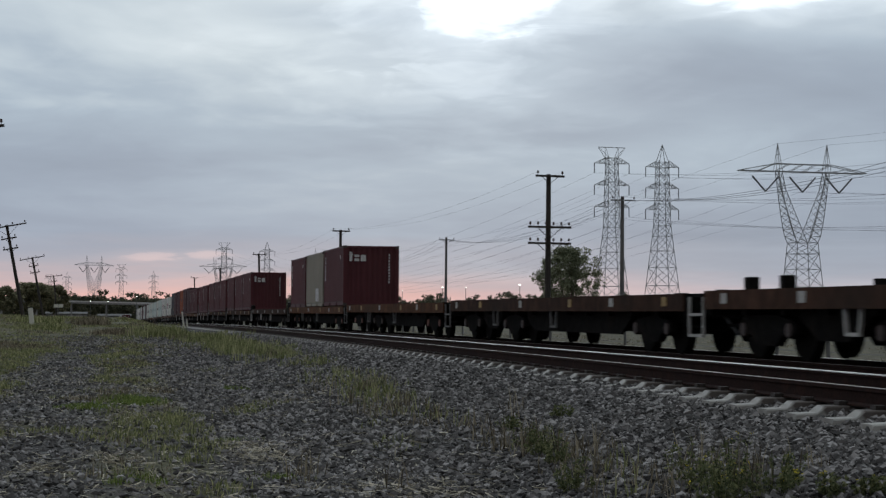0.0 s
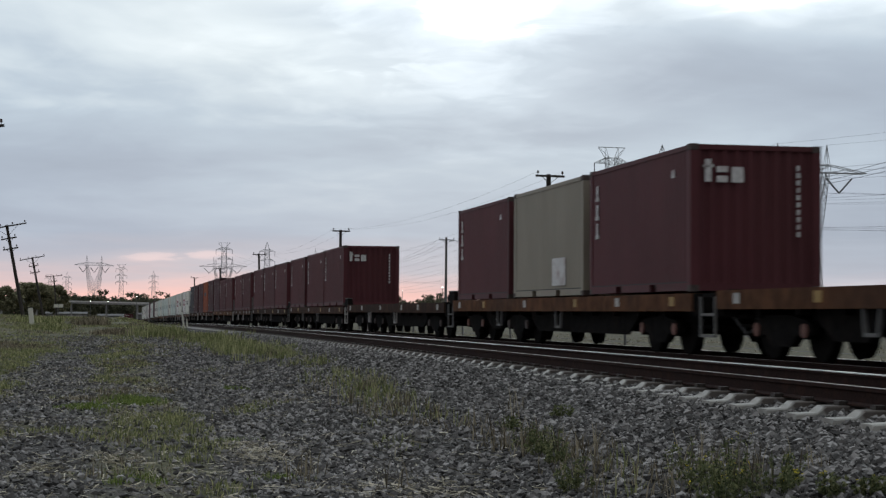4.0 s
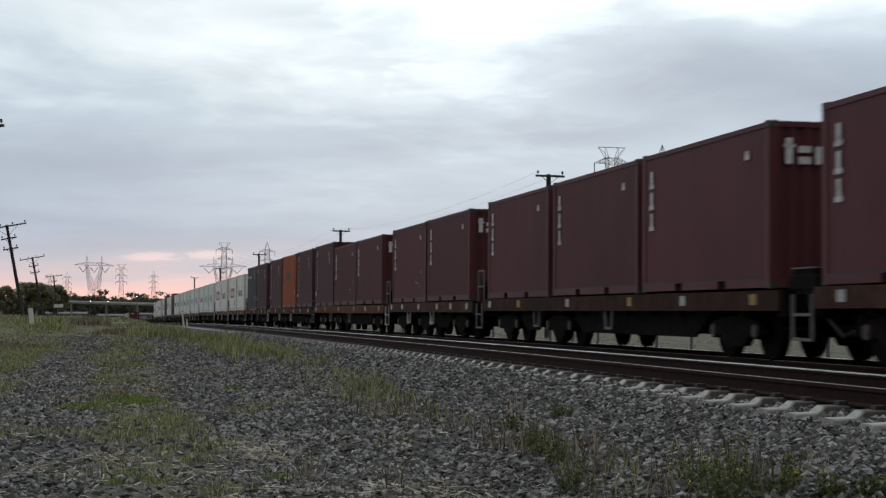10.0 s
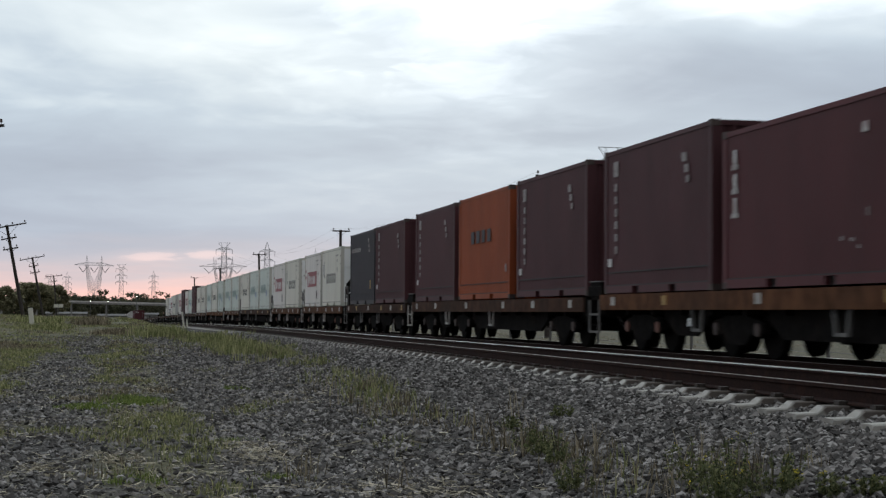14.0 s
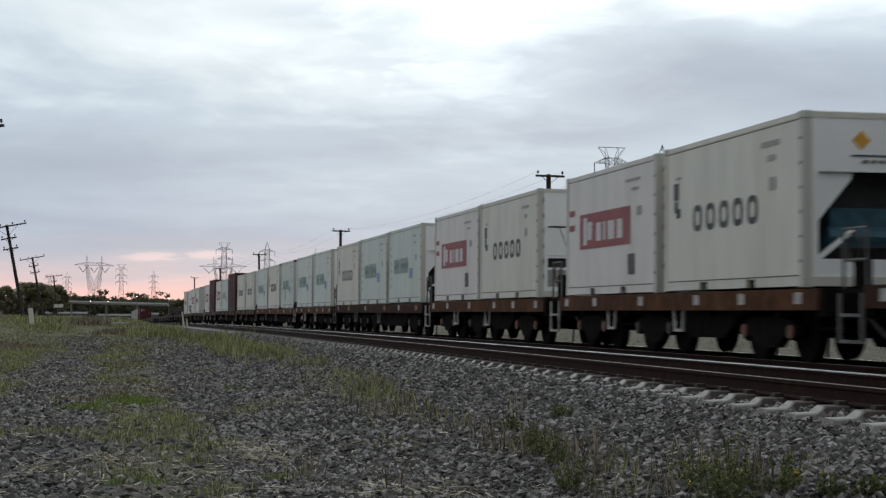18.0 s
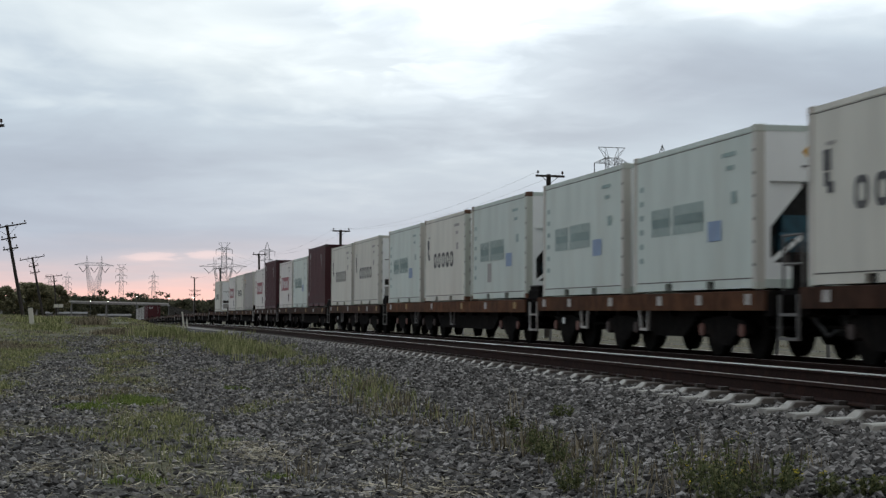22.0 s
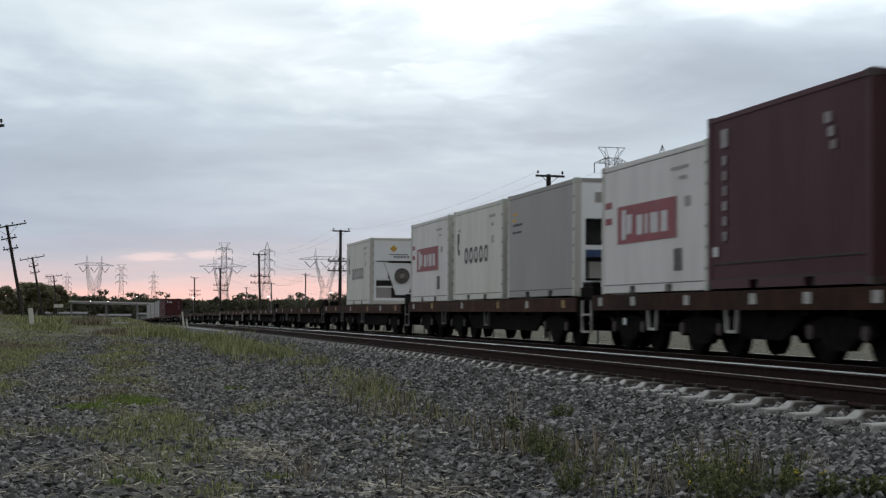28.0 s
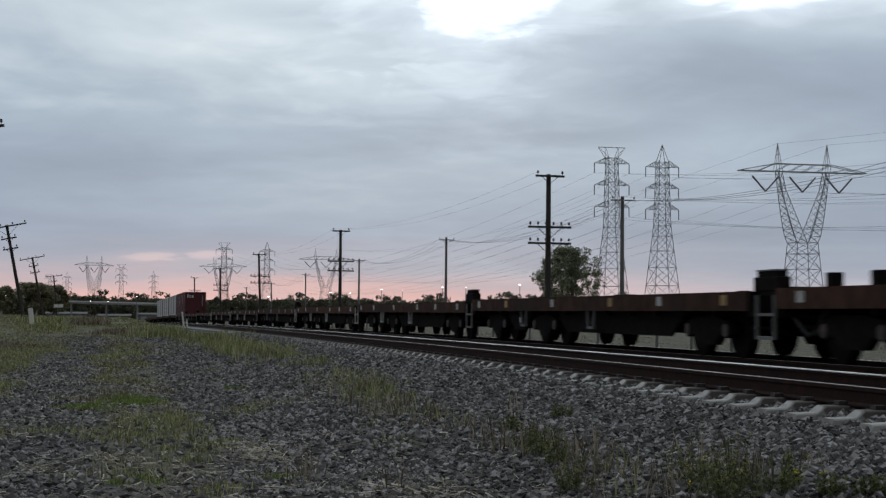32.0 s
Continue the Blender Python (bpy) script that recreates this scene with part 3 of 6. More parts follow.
def build_sleepers(track, centre, top, step):
    me = sleeper_mesh()
    for i in range(300):
        s = 2.0 + i * step
        o = new("sleeper", me)
        o.parent = track
        o.matrix_basis = on_line(s, centre, top - 0.168) @ pose(random.uniform(-.015, .015), 0, 0, 0, 0, random.uniform(-.4, .4))


# ---------------------------------------------------------------- motion of the train: metres covered, every two seconds
TRAVEL = [-0.0, 21.02, 42.36, 64.26, 86.67, 109.47, 132.6, 156.0, 179.71, 203.76, 228.13, 252.8, 277.83, 303.24, 328.96, 354.9, 380.97]
MOVERS = []


def advance(t):
    return TRAVEL[t // 2]


def ride(ob, s0, z):
    MOVERS.append((ob, s0, z))
    return ob


def motions():
    for ob, s0, z in MOVERS:
        walk(ob, [(t, on_line(s0 - advance(t), 0, z)) for t in range(0, 33, 2)])



# ---------------------------------------------------------------- freight containers
def corrugated(name, length, z0, z1, material, parent, along="y", at=0.0, pitch=0.20, depth=0.014, label="", sign=-1):
    """A pressed steel wall: trapezoid folds along its length, at the outer plane `at` and folding inwards."""
    n = max(2, int(round(length / pitch)))
    p = length / n
    prof = []
    for i in range(n):
        a = -length / 2 + i * p
        prof += [(a, 0.0), (a + p * 0.26, 0.0), (a + p * 0.5, 1.0), (a + p * 0.76, 1.0)]
    prof.append((length / 2, 0.0))
    verts, faces = [], []
    for t, d in prof:
        q = at - sign * d * depth
        for z in (z0, z1):
            verts.append((q, t, z) if along == "y" else (t, q, z))
    for i in range(len(prof) - 1):
        f = (2 * i, 2 * i + 1, 2 * i + 3, 2 * i + 2)
        faces.append(f)
    ob = new(name, sheet(name, verts, faces, material))
    ob.parent = parent
    return tagged(ob, label) if label else ob


def marks(name, rects, material, parent, face="side", label="", out=0.006):
    """Painted blocks as thin raised pieces; rects are (from far end, width, bottom, height) on the side, (x, width, bottom, height) on the end."""
    groups = [[r] for r in rects] if len(rects) <= 7 else [rects]
    for g in groups:
        bm = bmesh.new()
        for a, w, z, h in g:
            if face == "side":
                y1 = 3.029 - a
                box(bm, -1.219 - out, -1.219 + 0.002, y1 - w, y1, z, z + h)
            else:
                box(bm, a, a + w, -3.029 - out, -3.029 + 0.002, z, z + h)
        o = part(name, bm, material, parent, label)
        if len(g) > 1:
            o["kind"] = "stuff"


def frame_of(c, h, post, rail, casting):
    """The steel skeleton: posts, rails, eight castings, base with fork pockets, roof."""
    base = 0.16
    for x in (-1, 1):
        for y in (-1, 1):
            x0, x1 = sorted((x * 1.219, x * 1.07))
            y0, y1 = sorted((y * 3.029, y * 2.86))
            boxed("corner_post", (x0, x1, y0, y1, 0.118, h - 0.118), post, c)
            x0, x1 = sorted((x * 1.223, x * 1.06))
            y0, y1 = sorted((y * 3.033, y * 2.855))
            boxed("corner_casting", (x0, x1, y0, y1, 0.0, 0.118), casting, c, bevel=0.008)
            boxed("corner_casting", (x0, x1, y0, y1, h - 0.118, h), casting, c, bevel=0.008)
    for x in (-1, 1):
        x0, x1 = sorted((x * 1.215, x * 1.14))
        boxed("top_rail", (x0, x1, -2.86, 2.86, h - 0.10, h - 0.02), rail, c)
        bm = bmesh.new()
        x0, x1 = sorted((x * 1.217, x * 1.12))
        for y0, y1 in ((-2.86, -1.22), (-0.86, 0.86), (1.22, 2.86)):
            box(bm, x0, x1, y0, y1, 0.02, base)
        for y0, y1 in ((-1.22, -0.86), (0.86, 1.22)):
            box(bm, x0, x1, y0, y1, base - 0.012, base)
        part("bottom_rail", bm, rail, c)
        # solid block; its black stands for the shade inside the pockets
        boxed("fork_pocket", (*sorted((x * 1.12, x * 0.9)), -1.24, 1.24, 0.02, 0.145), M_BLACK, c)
    for y in (-1, 1):
        y0, y1 = sorted((y * 3.02, y * 2.93))
        boxed("end_rail", (-1.07, 1.07, y0, y1, h - 0.10, h - 0.01), rail, c)
        boxed("end_sill", (-1.07, 1.07, y0, y1, 0.02, 0.16), rail, c)
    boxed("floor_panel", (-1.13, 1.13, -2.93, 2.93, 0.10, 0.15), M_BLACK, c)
    return base


def doors(c, h, paint_mat):
    for x in (-1, 1):
        x0, x1 = sorted((x * 1.065, x * 0.01))
        d = boxed("door", (x0, x1, 2.95, 3.0, 0.16, h - 0.1), paint_mat, c)
        for k in (0.3, 0.75):
            bm = bmesh.new()
            tube(bm, (x * k, 3.015, 0.18), (x * k, 3.015, h - 0.12), 0.018, n=6)
            part("locking_rod", bm, M_CASTING, d)


def letters(x, z, w, h):
    """Three plain blocks that stand for a trademark on the end wall."""
    k = w / 10
    return [(x, k * 1.6, z, h), (x - k * .5, k * 2.7, z + h * .64, h * .12), (x + 3 * k, k * 2.9, z, h * .28), (x + 3 * k, k * 2.9, z + h * .44, h * .26), (x + 6.8 * k, k * 3.1, z, h * .68)]


def column(a, w, z0, z1, n, fill=0.7):
    """A column of plain blocks, each with a narrower neck."""
    step = (z1 - z0) / n
    out = []
    for i in range(n):
        z = z1 - (i + 1) * step + step * (1 - fill)
        h = step * fill
        out += [(a + w * .25, w * .5, z, h), (a, w, z, h * .24)]
    return out


def dry_box(label, skin, side_marks, end_marks, h=2.591, name="shipping_container", extra=()):
    c = thing(name, label, "container", "containers on the freight train")
    base = frame_of(c, h, skin, skin, M_CASTING)
    for sign in (-1, 1):
        corrugated("side_wall", 5.72, base, h - 0.10, skin, c, "y", sign * 1.205, sign=sign)
    corrugated("end_wall", 2.14, 0.16, h - 0.10, skin, c, "x", -3.0, pitch=0.24, depth=0.045, sign=-1)
    doors(c, h, skin)
    corrugated_roof(c, h, skin)
    for sign in (-1, 1):
        for z in (.158, .42) if h > 2.7 else (.158,):
            boxed("seam", (*sorted((sign * 1.216, sign * 1.19)), -2.85, 2.85, z, z + .022), M_BLACK, c, "dark grimy seam")
    if side_marks:
        marks("stencilled_mark", side_marks, M_FADED if h > 2.7 else M_CHALK, c, "side", "faded white stencil")
    if end_marks:
        marks("trademark_shape", end_marks, M_CHALK, c, "end", "white trademark shapes")
    for nm, rects, mat, face, lab in extra:
        marks(nm, rects, mat, c, face, lab)
    return c


def corrugated_roof(c, h, skin):
    verts, faces = [], []
    n = 20
    for i in range(n):
        a = -2.93 + i * 5.86 / n
        for t, d in ((0, 0), (.1, 0), (.146, .02), (.246, .02)):
            for x in (-1.14, 1.14):
                verts.append((x, a + t, h - 0.03 + d))
    for i in range(len(verts) // 2 - 1):
        faces.append((2 * i, 2 * i + 1, 2 * i + 3, 2 * i + 2))
    ob = new("roof", sheet("roof", verts, faces, skin))
    ob.parent = c


def reefer_front(c, h, skin, blue=False, split=False):
    """The refrigeration end: recessed plant behind a framed opening, shroud with round fan, boxes and braces."""
    yf = -3.029
    up = boxed("upper_panel", (-1.07, 1.07, yf + .02, yf + .06, 1.70, h - 0.10), M_UNIT, c, "white upper service panel")
    bm = bmesh.new()
    a = .09
    v = [bm.verts.new((-.29 + x * a * 1.6, yf + .012, 2.17 + z * a * 1.6)) for x, z in ((0, -1), (1, 0), (0, 1), (-1, 0))]
    bm.faces.new(v)
    v2 = [bm.verts.new((q.co.x, yf + .03, q.co.z)) for q in v]
    for k in range(4):
        bm.faces.new((v[k], v[(k + 1) % 4], v2[(k + 1) % 4], v2[k]))
    part("warning_diamond", bm, M_AMBER, up, "amber diamond label")
    bm = bmesh.new()
    box(bm, -.45, .30, yf + .008, yf + .03, 1.93, 1.955)
    for k in range(5):
        box(bm, -.27 + k * .13, -.19 + k * .13, yf + .008, yf + .03, 1.83, 1.88)
    part("stencil_bar", bm, M_INK, up, "dark stencil bars")
    # flat backing, the shade inside the plant opening put into its colour
    boxed("plant_recess", (-1.05, 1.05, yf + .42, yf + .46, 0.16, 1.70), M_BLACK if blue or split else M_SEAM, c, "plant recess backing darkened with painted shade")
    for x in (-1, 1):
        x0, x1 = sorted((x * 1.07, x * .97))
        boxed("jamb", (x0, x1, yf + .02, yf + .42, 0.16, 1.70), M_UNIT, c)
    if split:
        boxed("cross_band", (-.97, .97, yf + .03, yf + .2, .86, 1.02), M_BLUEBAND, c, "dark blue cross band")
        boxed("cross_band", (-.97, .97, yf + .03, yf + .2, 1.02, 1.12), M_UNIT, c)
        boxed("mullion", (-.42, -.28, yf + .03, yf + .2, 1.12, 1.70), M_UNIT, c)
        boxed("lower_panel", (-.97, .97, yf + .04, yf + .3, .16, .34), M_UNIT, c)
        boxed("control_box", (-.85, -.1, yf + .12, yf + .4, .40, .76), M_GREY, c, "grey control box")
        boxed("condenser", (.05, .9, yf + .16, yf + .4, .40, .80), M_CASTING, c)
        boxed("vent", (-.75, -.35, yf + .008, yf + .03, 2.05, 2.28), M_GREY, up, "grey louvred vent")
        return
    if blue:
        for sd in (-1, 1):
            bm = bmesh.new()
            v = [bm.verts.new((sd * x, yf + .08, z)) for x, z in ((.97, .95), (.97, 1.70), (.40, 1.70), (.42, 1.60))]
            w = [bm.verts.new((q.co.x, yf + .16, q.co.z)) for q in v]
            bm.faces.new(v)
            for k in range(4):
                bm.faces.new((v[k], v[(k + 1) % 4], w[(k + 1) % 4], w[k]))
            part("shroud", bm, M_UNIT, c)
        bm = bmesh.new()
        box(bm, -.7, .6, yf + .2, yf + .4, .62, 1.18)
        tube(bm, (-.75, yf + .24, .75), (.3, yf + .24, .75), .16, n=10)
        part("compressor", bm, M_COMPRESSOR, c, "dark blue compressor")
        boxed("lower_panel", (-.97, .97, yf + .04, yf + .3, .16, .42), M_UNIT, c)
        for sd in (-1, 1):
            bm = bmesh.new()
            beam(bm, (sd * .95, yf + .1, .42), (sd * .4, yf + .1, .85), .07)
            part("strut", bm, M_UNIT, c)
        return
    bm = bmesh.new()
    v = [bm.verts.new((x, yf + .10, z)) for x, z in ((-.70, 1.62), (.72, 1.62), (.72, 1.48), (.30, .38), (-.16, .38), (-.56, 1.48))]
    w = [bm.verts.new((q.co.x, yf + .34, q.co.z)) for q in v]
    bm.faces.new(v)
    for k in range(6):
        bm.faces.new((v[k], v[(k + 1) % 6], w[(k + 1) % 6], w[k]))
    sh = part("shroud", bm, M_UNIT, c, "white fan shroud")
    bm = bmesh.new()
    tube(bm, (.06, yf + .055, 1.12), (.06, yf + .12, 1.12), .30, n=24)
    part("fan_opening", bm, M_CASTING, sh, "dark round fan opening")
    for k in range(5):
        bm = bmesh.new()
        r = .06 + k * .055
        ring = [(.06 + r * math.cos(q * math.pi / 10), yf + .045, 1.12 + r * math.sin(q * math.pi / 10)) for q in range(20)]
        for q in range(20):
            beam(bm, ring[q], ring[(q + 1) % 20], .014)
        part("grille_ring", bm, M_GREY, sh)
    boxed("fan_hub", (-.02, .14, yf + .03, yf + .06, 1.04, 1.20), M_GREY, sh)
    bm = bmesh.new()
    beam(bm, (-.75, yf + .09, 1.66), (-.36, yf + .09, .78), .06)
    part("brace", bm, M_CASTING, c)
    bm = bmesh.new()
    beam(bm, (-.97, yf + .05, 2.40), (-.36, yf + .05, .86), .02)
    part("cable", bm, M_GREY, c)
    boxed("panel", (-.97, -.50, yf + .05, yf + .3, 1.0, 1.66), M_UNIT, c)
    boxed("panel", (.74, .97, yf + .05, yf + .3, 1.24, 1.34), M_UNIT, c)
    boxed("panel", (.70, .97, yf + .05, yf + .3, 1.56, 1.68), M_UNIT, c)
    boxed("panel", (-.97, -.20, yf + .12, yf + .3, .66, .72), M_UNIT, c)
    boxed("panel", (-.97, -.44, yf + .05, yf + .2, .94, .99), M_UNIT, c)
    boxed("control_box", (-.97, -.36, yf + .07, yf + .3, .26, .66), M_GREY, c, "grey control box")
    boxed("meter_box", (.62, .95, yf + .07, yf + .3, .74, 1.22), M_GREY, c, "blue-grey meter box")
    boxed("panel", (.34, .97, yf + .05, yf + .3, .30, .46), M_UNIT, c)
    boxed("panel", (-.97, .97, yf + .03, yf + .3, .16, .26), M_UNIT, c)
    for k in range(6):
        bm = bmesh.new()
        tube(bm, (-1.09, yf - .03, .45 + k * .36), (-1.09, yf - .03, .55 + k * .36), .022, n=6)
        part("hinge", bm, M_GREY, c)


def reefer(label, skin, sets, h=2.591, blue=False, rust=False, split=False):
    c = thing("refrigerated_container", label, "container", "containers on the freight train")
    frame_of(c, h, M_STAINED if rust else M_POST, skin, M_RUST if rust else M_STAINED)
    for sign in (-1, 1):
        x0, x1 = sorted((sign * 1.208, sign * 1.14))
        boxed("side_panel", (x0, x1, -2.86, 2.86, 0.16, h - 0.10), skin, c)
        boxed("rub_strip", (*sorted((sign * 1.214, sign * 1.20)), -2.84, 2.84, 0.165, 0.185), M_SEAM, c, "dark grimy seam")
        boxed("rub_strip", (*sorted((sign * 1.211, sign * 1.20)), -2.84, 2.84, h - 0.128, h - 0.115), M_SEAM, c, "dark grimy seam")
    boxed("roof", (-1.14, 1.14, -2.95, 2.95, h - 0.05, h - 0.015), skin, c)
    doors(c, h, skin)
    reefer_front(c, h, skin, blue, split)
    for nm, rects, mat, lab in sets:
        marks(nm, rects, mat, c, "side", lab, out=-0.003)
    lug = boxed("hinge", (-1.226, -1.21, -2.99, -2.92, .36, .41), M_SEAM, c)
    for k in range(1, 6):
        again(lug, c, Matrix.Translation((0, 0, k * .36)))
    return c


def block_word(a, z, w, h, n):
    """n plain upright blocks in place of a printed word."""
    step = w / n
    return [(a + i * step, step * .62, z, h) for i in range(n)]


def ring_word(c, a, z, w, h, n, material, label):
    """n rounded rings in place of a printed word, one part each."""
    step = w / n
    for i in range(n):
        bm = bmesh.new()
        rw, rh, t = step * .35, h / 2, step * .17
        cy, cz = 3.029 - a - (i + .4) * step, z + h / 2
        rings = []
        for x, k in ((-1.214, 0), (-1.214, t), (-1.205, t), (-1.205, 0)):
            rings.append([bm.verts.new((x, cy + (rw - k) * math.copysign(abs(math.cos(g)) ** .7, math.cos(g)), cz + (rh - k) * math.copysign(abs(math.sin(g)) ** .7, math.sin(g)))) for g in [(q + .5) * math.pi / 8 for q in range(16)]])
        for p, q in zip(rings, rings[1:] + rings[:1]):
            for k in range(16):
                bm.faces.new((p[k], p[(k + 1) % 16], q[(k + 1) % 16], q[k]))
        part("trademark_shape", bm, material, c, label)


def cream_reefer(label, rust=False, blue=False):
    c = reefer(label, M_CREAM, [
        ("trademark_emblem", [(.50, .26, 1.62, .30), (.54, .16, 1.40, .20), (.64, .2, 1.30, .16)], M_INK, "black emblem blocks"),
        ("stencilled_mark", [(4.5, .7, 2.18, .08), (4.75, .3, 1.95, .09), (4.8, .24, 1.5, .2), (.6, .3, 1.98, .05)], M_GREY, "faint grey stencil bars")], blue=blue, rust=rust)
    ring_word(c, 1.45, 1.02, 3.05, .46, 5, M_INK, "dark rounded trademark ring")
    return c


def red_panel_reefer(label):
    return reefer(label, M_WHITE, [
        ("trademark_panel", [(1.05, 3.45, .98, .74)], M_RED, "red rectangular trademark panel"),
        ("red_bar", [(.25, .42, 1.72, .13), (.25, .42, 1.40, .13)], M_RED, "small red bars"),
        ("stencilled_mark", [(4.2, .9, 2.18, .06), (4.6, .4, 2.0, .06), (4.9, .3, 1.5, .18)], M_GREY, "faint grey stencil bars"),
        ("placard", [(4.35, .42, .38, .40)], M_SEAM, "dark square placard")])


def panel_shapes(c):
    for a, w, z, h in ((1.32, .26, 1.06, .58), (1.62, .34, 1.16, .38), (2.25, .34, 1.12, .38), (2.75, .14, 1.12, .38), (3.05, .44, 1.12, .38), (3.65, .36, 1.12, .38)):
        bm = bmesh.new()
        box(bm, -1.219, -1.208, 3.029 - a - w, 3.029 - a, z, z + h)
        part("trademark_shape", bm, M_CHALK, c, "white block on the red panel")
    return c


def mint_reefer(label, rust=False, dash=False):
    extra = [("stencil_column", [(.36, .22, .55 + k * .27, .1) for k in range(6)], M_TEAL, "faint stencil column")]
    if dash:
        extra.append(("dark_plate", [(1.9, .45, .45, .5)], M_GREY, "grey plate"))
    return reefer(label, M_MINT, [
        ("trademark_shape", block_word(1.05, 1.02, 1.05, .50, 5), M_TEAL, "faded teal upright block"),
        ("trademark_shape", block_word(2.25, 1.02, 1.55, .52, 7), M_TEAL, "faded teal upright block"),
        ("trademark_bar", [(1.05, 1.0, 1.18, .16), (2.25, 1.5, 1.18, .18)], M_TEAL, "faded teal bar"),
        ("blue_square", [(3.95, .62, .82, .34)], M_BLUE, "faded blue square"), *extra,
        ("stencilled_mark", [(4.6, .6, 2.18, .07), (4.8, .35, 1.95, .08), (5.0, .25, 1.4, .2)], M_TEAL, "faint stencil bars")], blue=True, rust=rust)


SIDE_MARKS = column(.42, .24, 1.08, 2.25, 3, .82) + [(5.1, .16, 2.05, .14)]
END_MARKS = letters(-.95, 1.92, .72, .40)
CODE_MARKS = [(.76, .055, .98 + k * .13, .09) for k in range(10)]
COL = [(.62, .30, 2.34, .30)] + [(.68, .17, .80 + k * .25, .15) for k in range(6)]
KINDS = {}


def container(kind):
    """One of the kinds of container: built the first time, copied after that."""
    if kind in KINDS:
        return copy_thing(KINDS[kind], Matrix())
    if kind == "maroon":
        c = dry_box("maroon corrugated steel container with white stencils on a flat wagon", M_MAROON, SIDE_MARKS, END_MARKS, extra=[
            ("code_column", CODE_MARKS, M_CHALK, "end", "small white code bars")])
    elif kind == "maroon_scuffed":
        c = dry_box("maroon corrugated steel container with pale scuffs low down", M_MAROON, SIDE_MARKS, END_MARKS, extra=[
            ("code_column", CODE_MARKS, M_CHALK, "end", "small white code bars"), ("scuff_mark", [(4.42, .07, .62, .06), (4.72, .10, .60, .05), (5.22, .06, .92, .12), (4.95, .05, .50, .05)], M_FADED, "side", "pale scuff mark")])
    elif kind == "beige":
        c = dry_box("beige corrugated steel container with a pale sticker", M_BEIGE, [], [], extra=[("pale_sticker", [(3.6, 1.1, .25, .62)], M_CHALK, "side", "pale rectangular sticker")])
    elif kind == "brown":
        c = dry_box("tall dark brown container with white block column", M_BROWN, COL + [(4.60, .22, 2.30, .16), (4.72, .20, 2.10, .14), (4.80, .16, 1.92, .12)], CODE_MARKS, 2.896, extra=[("lower_panel", [(.25, .24, .55, .16)], M_CHALK, "side", "small white plate")])
    elif kind == "slate":
        c = dry_box("tall slate grey container with white block lettering", M_SLATE, block_word(.55, 2.12, 2.3, .17, 7) + [(4.6, .22, 2.42, .16), (4.72, .20, 2.22, .14), (4.80, .16, 2.04, .12)], [], 2.896, extra=[("yellow_sticker", [(5.05, .22, .60, .34)], M_YELLOW, "side", "dull yellow sticker")])
    elif kind == "orange":
        c = dry_box("tall orange container with dark faded block shapes", M_ORANGE, [(5.6, .12, .7, .2)], [], 2.896, extra=[("trademark_shape", block_word(1.6, 1.55, 2.6, .34, 4), M_SLATE, "side", "dark faded trademark shapes")])
    elif kind == "plain":
        c = thing("shipping_container", "plain weathered grey container at the tail of the train", "container", "containers on the freight train")
        for sign in (-1, 1):
            corrugated("side_wall", 5.9, .16, 2.49, M_TAIL, c, "y", sign * 1.205, sign=sign)
            boxed("top_rail", (*sorted((sign * 1.215, sign * 1.12)), -3.02, 3.02, 2.49, 2.575), M_TAIL, c)
            boxed("bottom_rail", (*sorted((sign * 1.215, sign * 1.12)), -3.02, 3.02, 0, .16), M_TAIL, c)
            for y in (-1, 1):
                boxed("corner_post", (*sorted((sign * 1.219, sign * 1.09)), *sorted((y * 3.029, y * 2.92)), .16, 2.49), M_SEAM, c)
            boxed("end_wall", (-1.09, 1.09, *sorted((sign * 3.0, sign * 2.95)), 0, 2.575), M_TAIL, c)
        corrugated_roof(c, 2.591, M_TAIL)
    elif kind == "cream":
        c = cream_reefer("cream refrigerated container with dark block shapes")
    elif kind == "cream_open":
        c = cream_reefer("cream refrigerated container with a dark open plant end", blue=True)
    elif kind == "cream_rusty":
        c = cream_reefer("cream refrigerated container with rusty corner castings", True)
    elif kind == "red_panel":
        c = panel_shapes(red_panel_reefer("white refrigerated container with a red panel"))
    elif kind == "mint":
        c = mint_reefer("pale mint refrigerated container with faded teal shapes")
    elif kind == "mint_rusty":
        c = mint_reefer("rust-streaked mint refrigerated container with faded shapes", True, True)
    else:
        c = reefer("plain grey refrigerated container with small yellow mark", M_GREY, [("yellow_mark", [(.5, .5, 2.05, .06), (.5, .35, 1.9, .06)], M_AMBER, "small yellow mark"), ("black_mark", [(.5, 1.0, 1.78, .06), (.5, .9, 1.6, .05)], M_INK, "black stripes")], split=True)
    KINDS[kind] = c
    return c


# ---------------------------------------------------------------- wagons
def wheel_mesh():
    bm = bmesh.new()
    prof = [(-.07, .10), (-.07, .40), (-.065, .46), (.06, .455), (.065, .485), (.075, .485), (.08, .40), (.03, .36), (.02, .18), (.08, .12), (.08, .10)]
    n, rings = 20, []
    for x, r in prof:
        rings.append([bm.verts.new((x, r * math.cos(k * 2 * math.pi / n), r * math.sin(k * 2 * math.pi / n))) for k in range(n)])
    for a, b in zip(rings, rings[1:]):
        for k in range(n):
            bm.faces.new((a[k], a[(k + 1) % n], b[(k + 1) % n], b[k]))
    bm.faces.new(rings[0])
    bm.faces.new(rings[-1])
    return mesh_of("wheel", bm, M_WHEEL)


